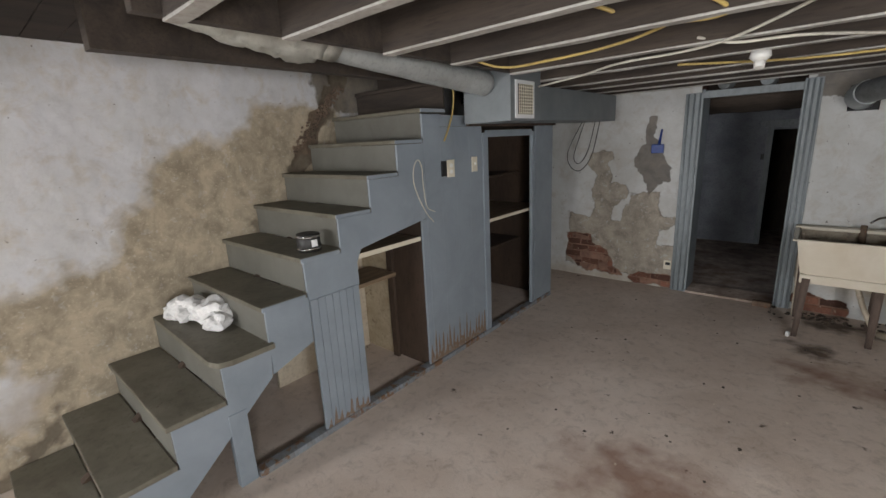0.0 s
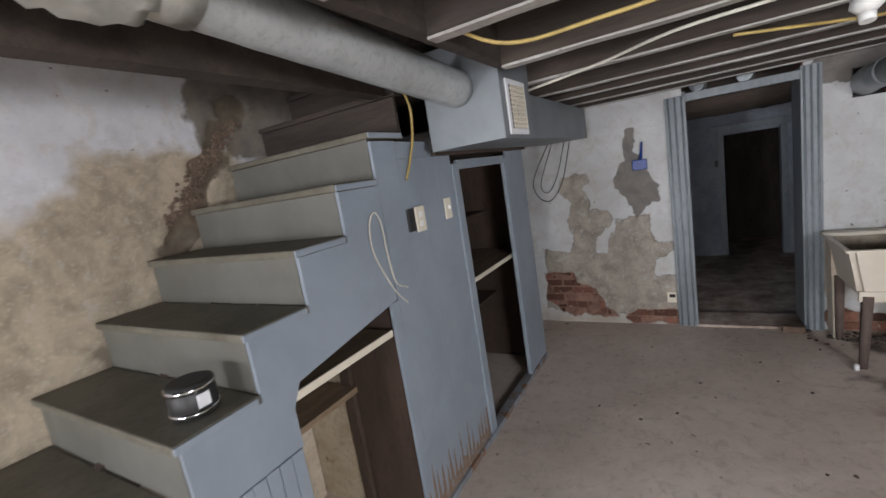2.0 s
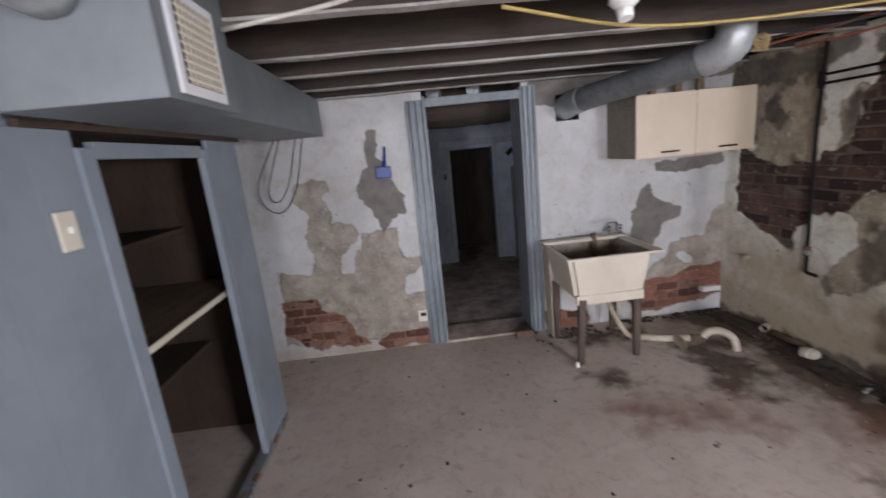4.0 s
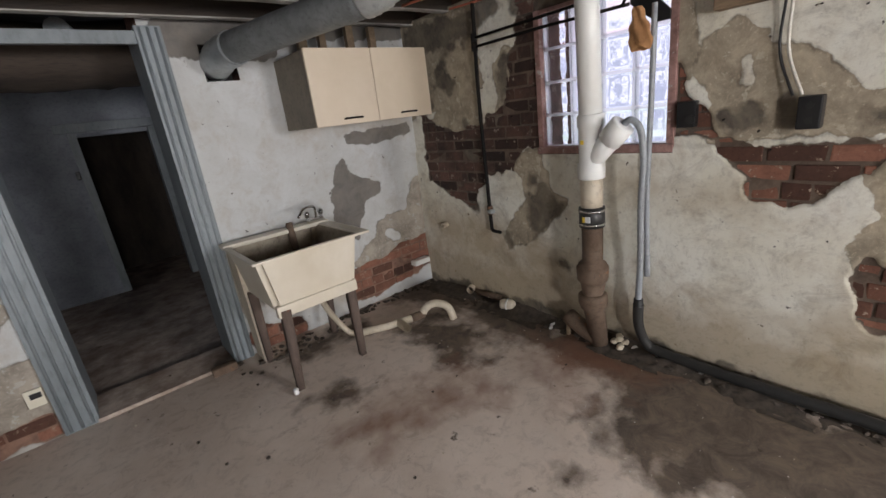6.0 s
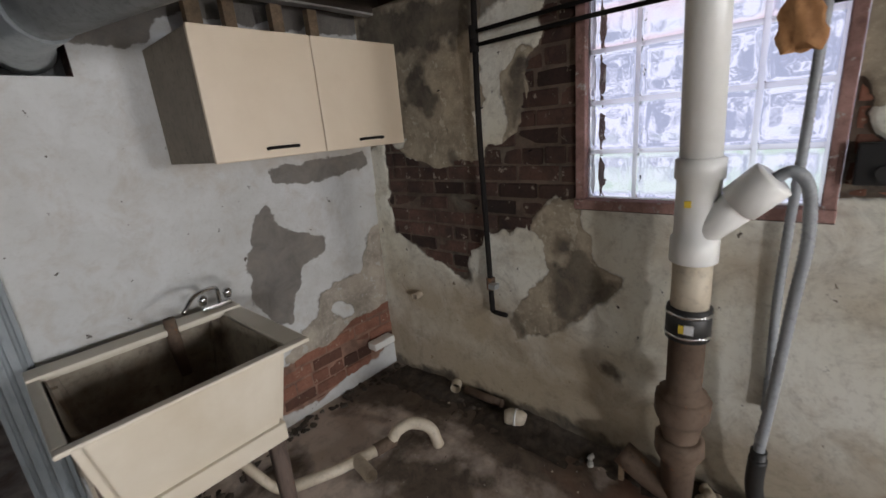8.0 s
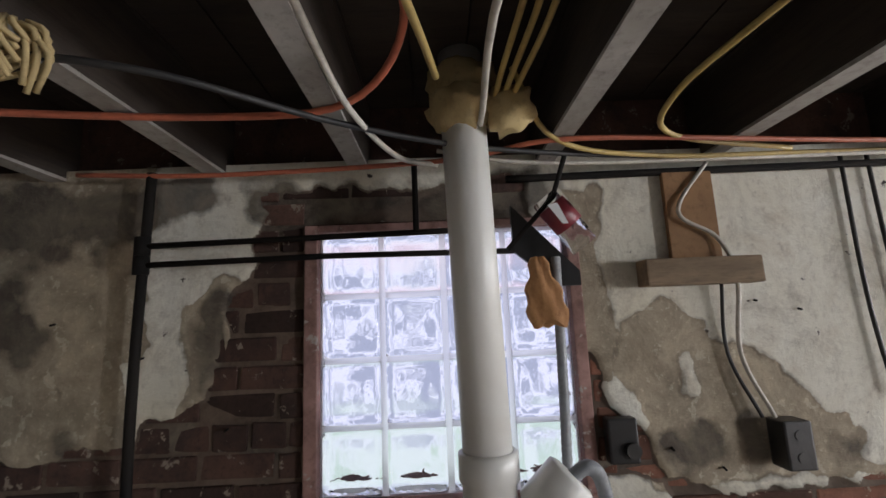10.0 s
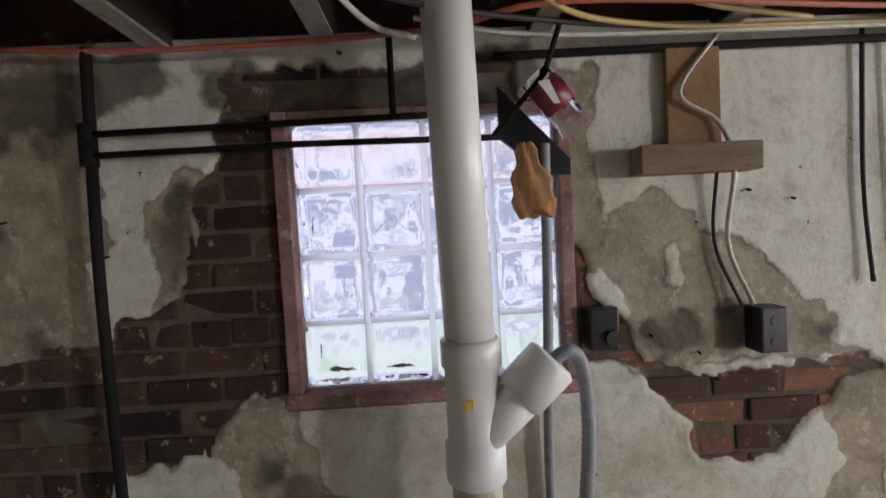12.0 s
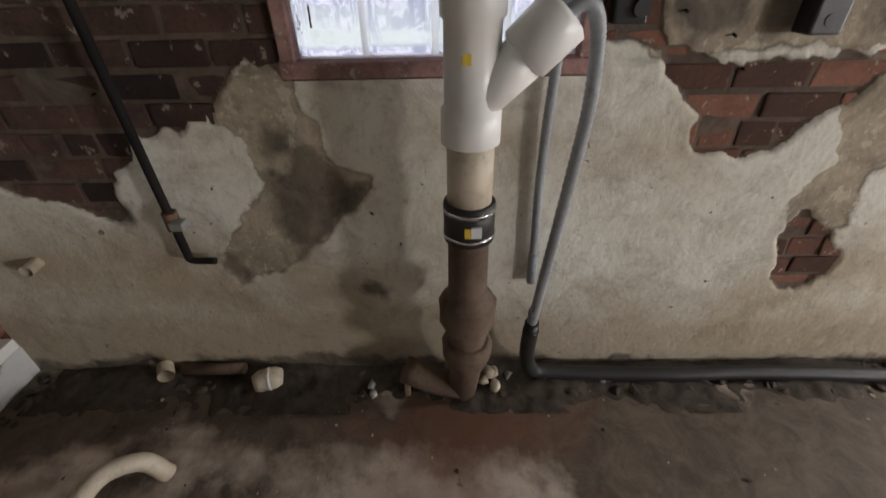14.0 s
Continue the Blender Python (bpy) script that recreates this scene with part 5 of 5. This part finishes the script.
part("label", tube(B(), [(2.28, 5.605, 1.91), (2.285, 5.56, 1.853)], 0.041, 16, lump=0.15), COLA, t, "dark red wrapper")
part("label_stripe", prism(B(), [(5.625, 1.90), (5.60, 1.905), (5.575, 1.85), (5.59, 1.85)], "x", 2.235, 2.2365), LABEL_W, t)
bm = B()
rows = []
for i in range(11):
    z = 1.775 - 0.0175 * i
    wdt = 0.018 + 0.034 * min(1, i / 6) + 0.006 * math.sin(i * 1.7)
    ring = []
    for k in range(20):
        a = 2 * math.pi * k / 20
        fold = 1 + 0.45 * math.sin(5 * a + 0.5 * i) + 0.2 * math.sin(9 * a - i)
        ring.append(bm.verts.new((2.305 + 0.022 * math.sin(a) * fold, 5.645 - 0.002 * i + wdt * math.cos(a), z + (0.012 * math.sin(3 * a) if i == 10 else 0))))
    rows.append(ring)
for A, C in zip(rows, rows[1:]):
    for k in range(20):
        bm.faces.new((A[k], A[(k + 1) % 20], C[(k + 1) % 20], C[k])).smooth = True
bm.faces.new(rows[0]), bm.faces.new(rows[-1])
solid("work_glove", bm, GLOVE, "limp orange fabric glove hanging by its fingers", "glove")

# ---- floor clutter ----
t = thing("floor_drain_pipe", (1.6, 7.0, 0), "yellowed plastic waste pipe lying along the wall", "pipe")
part("straight", tube(B(), [(1.33, 7.12, 0.05), (1.55, 7.02, 0.05), (1.74, 6.97, 0.05)], 0.026, 14), PVC_OLD, t)
part("tee_mouth", tube(B(), [(1.63, 7.0, 0.05), (1.60, 6.86, 0.06)], 0.03, 14, hollow=True), PVC_OLD, t)
part("coupling", tube(B(), [(1.72, 6.975, 0.05), (1.82, 6.95, 0.055)], 0.03, 14), CASTIRON, t)
part("trap_bend", tube(B(), smooth_path([(1.80, 6.955, 0.05), (1.84, 6.94, 0.10), (1.90, 6.90, 0.12), (1.95, 6.83, 0.09), (1.96, 6.79, 0.0)], 6), 0.028, 14), PVC_OLD, t)
part("rise_to_tub", tube(B(), smooth_path([(1.34, 7.12, 0.05), (1.30, 7.15, 0.08), (1.22, 7.2, 0.25), (1.15, 7.22, 0.48)], 6), 0.02, 12), PVC_OLD, t)
t = thing("cut_waste_pipe", (2.3, 6.75, 0.04), "broken plastic waste pipe end by the wall foot", "pipe")
part("stub", tube(B(), [(2.36, 7.0, 0.05), (2.31, 6.97, 0.05)], 0.03, 12, hollow=True), PVC_OLD, t)
part("pipe", tube(B(), [(2.355, 6.93, 0.035), (2.35, 6.68, 0.045)], 0.022, 10), CASTIRON, t)
t = thing("pipe_plug", (2.31, 6.56, 0.04), "cream plastic pipe plug lying on its side", "pipe plug")
part("plug_body", tube(B(), [(2.28, 6.62, 0.04), (2.29, 6.60, 0.04), (2.31, 6.54, 0.04), (2.315, 6.52, 0.04)], [0.03, 0.042, 0.042, 0.03], 14), PVC_OLD, t)
part("thread_ring", tube(B(), [(2.30, 6.57, 0.04), (2.303, 6.56, 0.04)], 0.045, 14), PVC, t)
solid("wall_pipe_stub", tube(B(), [(2.40, 7.25, 0.55), (2.33, 7.245, 0.55)], 0.02, 12, hollow=True), PVC_OLD, "cut pale pipe stub sticking from the wall", "pipe")
solid("gutter_offcut", box(B(), 2.17, 2.33, 7.47, 7.54, 0.20, 0.245, 0.006), PVC, "pale plastic offcut fixed low on the wall", "offcut")
bm = B()
for k in range(5):
    blob(bm, (2.28 + 0.02 * k, 5.70 + 0.022 * ((k * 2) % 3), 0.022 + 0.013 * (k % 3)), (0.028, 0.02, 0.018), k, 0.5, 2)
solid("crumpled_rag", bm, PVC_OLD, "crumpled cream rag beside the iron stack", "rag")
solid("bottle_cap", tube(B(), [(2.33, 5.50, 0.0), (2.33, 5.50, 0.02)], 0.022, 16), PVC, "white plastic cap on the floor", "cap")
solid("wood_stick", box(B(), 2.25, 2.27, 6.02, 6.04, 0.0, 0.10, 0.003), RAWWOOD, "short pale wooden stake by the wall foot", "stick")
solid("brick_bat", box(B(), 0.49, 0.64, 7.44, 7.50, 0.0, 0.055, 0.012), CASTIRON, "loose broken brick beside the threshold", "brick")
solid("paper_scrap", blob(B(), (0.79, 6.85, 0.02), (0.016, 0.022, 0.022), 4, 0.5, 2), PAPER, "white paper scrap at the foot of the tub leg", "paper")
rr = random.Random(5)


def rubble(name, n, xs, ys, s0, s1, mat, label):
    bm = B()
    for k in range(n):
        s = rr.uniform(s0, s1)
        x, y = rr.uniform(*xs), rr.uniform(*ys)
        blob(bm, (x, y, s * 0.3), (s, s * rr.uniform(0.6, 1.4), s * 0.5), rr.random() * 50, 0.6, 1)
    return solid(name, bm, mat, label, "rubble", "", "stuff")


rubble("wall_foot_dirt", 260, (2.25, 2.40), (3.6, 7.5), 0.006, 0.022, DIRT, "dark dirt and rubble along the wall foot")
rubble("wall_foot_shards", 12, (2.25, 2.39), (3.6, 7.4), 0.012, 0.03, PLAIN_WALL, "fallen plaster shards along the wall foot")
rubble("wall_foot_crumbs", 45, (2.22, 2.40), (3.6, 7.4), 0.004, 0.012, PVC_OLD, "pale plaster crumbs along the wall foot")
rubble("floor_crumbs", 90, (-0.9, 2.3), (2.8, 7.4), 0.002, 0.007, PVC_OLD, "pale plaster crumbs scattered on the floor")
rubble("floor_grit", 70, (-0.9, 2.3), (2.8, 7.4), 0.004, 0.012, DIRT, "dark grit scattered on the floor")
rubble("threshold_dirt", 60, (0.62, 1.4), (7.3, 7.52), 0.006, 0.025, DIRT, "dirt below the laundry tub")
rubble("wall_foot_dirt_north", 80, (1.4, 2.35), (7.44, 7.53), 0.006, 0.022, DIRT, "dirt along the wall foot")

# ---- things on the stair and on the side wall ----
bm = B()
rp = random.Random(9)
for k, (x, y, z, s) in enumerate(((-1.97, 3.42, 0.80, 0.10), (-1.78, 3.50, 0.80, 0.10), (-1.88, 3.46, 0.78, 0.09), (-2.06, 3.37, 0.765, 0.07), (-1.68, 3.46, 0.765, 0.07))):
    out = bmesh.ops.create_icosphere(bm, subdivisions=3, radius=1)
    turn = Euler((rp.random() * 6, rp.random() * 6, rp.random() * 6)).to_matrix()
    for v in out["verts"]:
        q = turn @ v.co
        f = 1 + 0.55 * noise.noise(q * 1.6 + Vector((k * 9, 0, 0))) + 0.22 * abs(noise.noise(q * 4 + Vector((0, k * 5, 0)))) + 0.03 * rp.uniform(-1, 1)
        v.co = Vector((x + q.x * s * f, y + q.y * s * f * 0.8, max(0.716, z + q.z * s * f * 0.7)))
solid("crumpled_paper", bm, PAPER, "crumpled white paper bundle lying on a stair tread", "paper")
t = thing("spare_coupling", (-1.38, 3.92, 1.113), "black rubber pipe coupling with steel bands on a tread", "coupling")
part("sleeve", tube(B(), [(-1.38, 3.92, 1.113), (-1.38, 3.92, 1.117), (-1.38, 3.92, 1.213), (-1.38, 3.92, 1.217)], [0.06, 0.066, 0.066, 0.056], 24), RUBBER, t)
for z in (1.13, 1.2):
    part("steel_band", tube(B(), [(-1.38, 3.92, z - 0.007), (-1.38, 3.92, z + 0.007)], 0.0685, 24), CHROME, t)
part("label", box(B(), -1.318, -1.3125, 3.90, 3.935, 1.145, 1.185), LABEL_W, t)
t = thing("wall_outlet", (SX, 5.05, 1.5), "ivory duplex outlet hanging off its black box", "outlet")
part("box", box(B(), SX - 0.002, SX + 0.012, 4.985, 5.05, 1.44, 1.55, 0.003), BLACKBOX, t)
p = part("cover_plate", box(B(), SX + 0.013, SX + 0.022, 5.035, 5.115, 1.43, 1.555, 0.004), PLATE, t)
for z in (1.47, 1.515):
    part("socket_face", tube(B(), [(SX + 0.022, 5.075, z), (SX + 0.025, 5.075, z)], 0.016, 12), PVC, p)
t = thing("light_switch", (SX, 5.41, 1.5), "ivory light switch plate on grey boards", "switch")
p = part("cover_plate", box(B(), SX + 0.001, SX + 0.01, 5.35, 5.42, 1.445, 1.56, 0.004), PLATE, t)
part("toggle", box(B(), SX + 0.01, SX + 0.022, 5.38, 5.39, 1.495, 1.515, 0.002), PVC, p)
t = thing("low_wall_outlet", (-0.29, NW, 0.26), "small outlet low on the wall by the door", "outlet")
part("plate", box(B(), -0.33, -0.255, NW - 0.018, NW - 0.008, 0.22, 0.32, 0.003), PLATE, t)
part("box_face", box(B(), -0.31, -0.262, NW - 0.024, NW - 0.0185, 0.27, 0.30, 0.002), BLACKBOX, t)
t = thing("hanging_brush", (-0.46, NW, 1.55), "small blue plastic dustpan brush hanging on the wall", "brush")
part("handle", tube(B(), [(-0.44, NW - 0.02, 1.70), (-0.46, NW - 0.025, 1.55)], [0.008, 0.014], 10), BLUE, t)
part("head", box(B(), -0.53, -0.41, NW - 0.04, NW - 0.012, 1.46, 1.55, 0.008), BLUE, t)

# ---- single bricks laid bare ----


def brick_mesh(length, height, mat, seed):
    bm = box(B(), -0.03, 0.03, -length / 2, length / 2, -height / 2, height / 2, 0.006)
    for v in bm.verts:
        v.co += 0.007 * Vector((noise.noise(v.co * 30 + Vector((seed, 0, 0))), noise.noise(v.co * 30 + Vector((0, seed, 0))), noise.noise(v.co * 30)))
    me = bpy.data.meshes.new("brick")
    bm.to_mesh(me)
    bm.free()
    me.materials.append(mat)
    return me


def bricks(owner, strokes, u0, u1, v0, v1, put, turn, mats, holes=()):
    """Courses of bricks where the plaster has come off."""
    kinds = {}
    z, row = v0, 0
    rb = random.Random(3)
    while z < v1:
        u = u0 - 0.1 * (row % 2)
        while u < u1:
            length = 0.095 if row % 5 == 2 else 0.195
            c = u + length / 2
            inside = lost(np.array([c, u, u + length]), np.array([z + 0.03] * 3), strokes, 0.055).max() > -0.015
            lo, hi = u, u + length
            for a, b, e, f in holes:
                if lo < b and a < hi and e - 0.025 < z + 0.06 and z < f + 0.015:
                    lo, hi = (lo, a - 0.006) if lo < a else (b + 0.006, hi)
            size = round((hi - lo) / 0.012) * 0.012
            if inside and size > 0.03:
                mat = mats(c, z)
                key = (round(size, 3), mat.name, rb.randrange(4))
                if key not in kinds:
                    kinds[key] = brick_mesh(size, 0.066, mat, key[2] * 7.0)
                ob = new("brick", kinds[key])
                ob.parent = owner
                ob.matrix_basis = Matrix.Translation(put((lo + hi) / 2, z + 0.03 + rb.uniform(-0.002, 0.002), rb.uniform(-0.004, 0.005))) @ pose(0, 0, 0, rb.uniform(-1, 1), 0, turn + rb.uniform(-1.5, 1.5))
            u += length + 0.010
        z += 0.0765
        row += 1


ob = bpy.data.objects
bricks(ob["wall_east"], E_BRICK, 3.5, 7.54, 0.0, 2.05, lambda u, v, j: (EW + (0.026 if v < 1.15 else 0.039) + j, u, v), 0,
       lambda u, v: BRICK_SOOT if u > 5.6 else BRICK_RED, [(5.50, 6.29, 1.115, 1.91)])
bricks(ob["wall_north"], N_BRICK, -2.2, 2.35, 0.0, 1.0, lambda u, v, j: (u, NW + 0.041 + j, v), 90, lambda u, v: BRICK_RED, [(-0.25, 0.77, -1, 3)])
bm = B()
for k in range(280):
    t = rr.random()
    y, z = 4.42 + 0.48 * t + rr.gauss(0, 0.022), 1.67 + 0.48 * t + rr.gauss(0, 0.022)
    q = rr.uniform(0.004, 0.013)
    blob(bm, (WW - 0.002, y, z), (q * 0.6, q * rr.uniform(0.7, 1.5), q), rr.random() * 50, 0.7, 1)
solid("crumbled_masonry", bm, BROKEN, "dark crumbling masonry beside the upper treads", "rubble", "", "stuff")
# nails and screws in the wall and boards
bm = B()
for k in range(34):
    y, z = rr.uniform(4.5, 7.3), rr.uniform(0.3, 1.95)
    if not (5.45 < y < 6.35 and z > 1.0):
        tube(bm, [(EW + 0.004, y, z), (EW - 0.012, y + 0.002, z - 0.003)], 0.0035, 6)
solid("nail_heads", bm, BLACKPIPE, "rusty nail heads in the peeling wall", "nails", "", "stuff")
bm = B()
for k in range(26):
    a = rr.uniform(0, 6.28)
    r0, r1 = rr.uniform(0, 0.02), rr.uniform(0.02, 0.05)
    z1 = rr.uniform(1.98, 2.06)
    tube(bm, smooth_path([(1.76 + r0 * math.cos(a), 6.52 + r0 * math.sin(a), 2.085), (1.76 + r1 * math.cos(a), 6.52 + r1 * math.sin(a), (2.085 + z1) / 2), (1.76 + r1 * 0.7 * math.cos(a + 1), 6.52 + r1 * 0.7 * math.sin(a + 1), z1)], 3), 0.0045, 5)
solid("fibre_tuft", bm, FOAM, "ragged tuft of pale fibre hanging under a joist", "insulation")


def dirt_bank(y0, y1, x0, x1):
    """A ragged low bank of dirt swept against the foot of the wall."""
    bm = B()
    ny, nx = round((y1 - y0) / 0.018), 14
    grid = []
    for i in range(ny + 1):
        y = y0 + (y1 - y0) * i / ny
        row = []
        for j in range(nx + 1):
            x = x0 + (x1 - x0) * j / nx
            big, small = noise.noise(Vector((x * 3, y * 3, 1))), noise.noise(Vector((x * 22, y * 22, 5)))
            row.append(bm.verts.new((x, y, 0.045 * (j / nx) ** 1.2 * (0.7 + big) + 0.011 * small - 0.004 + 0.02 * big * (1 - j / nx))))
        grid.append(row)
    for A, C in zip(grid, grid[1:]):
        for j in range(nx):
            bm.faces.new((A[j], A[j + 1], C[j + 1], C[j])).smooth = True
    bmesh.ops.recalc_face_normals(bm, faces=bm.faces)
    return bm


solid("dirt_bank", dirt_bank(3.6, 7.45, 2.17, 2.41), DIRT, "dark damp dirt banked against the wall foot", "dirt", "", "stuff")
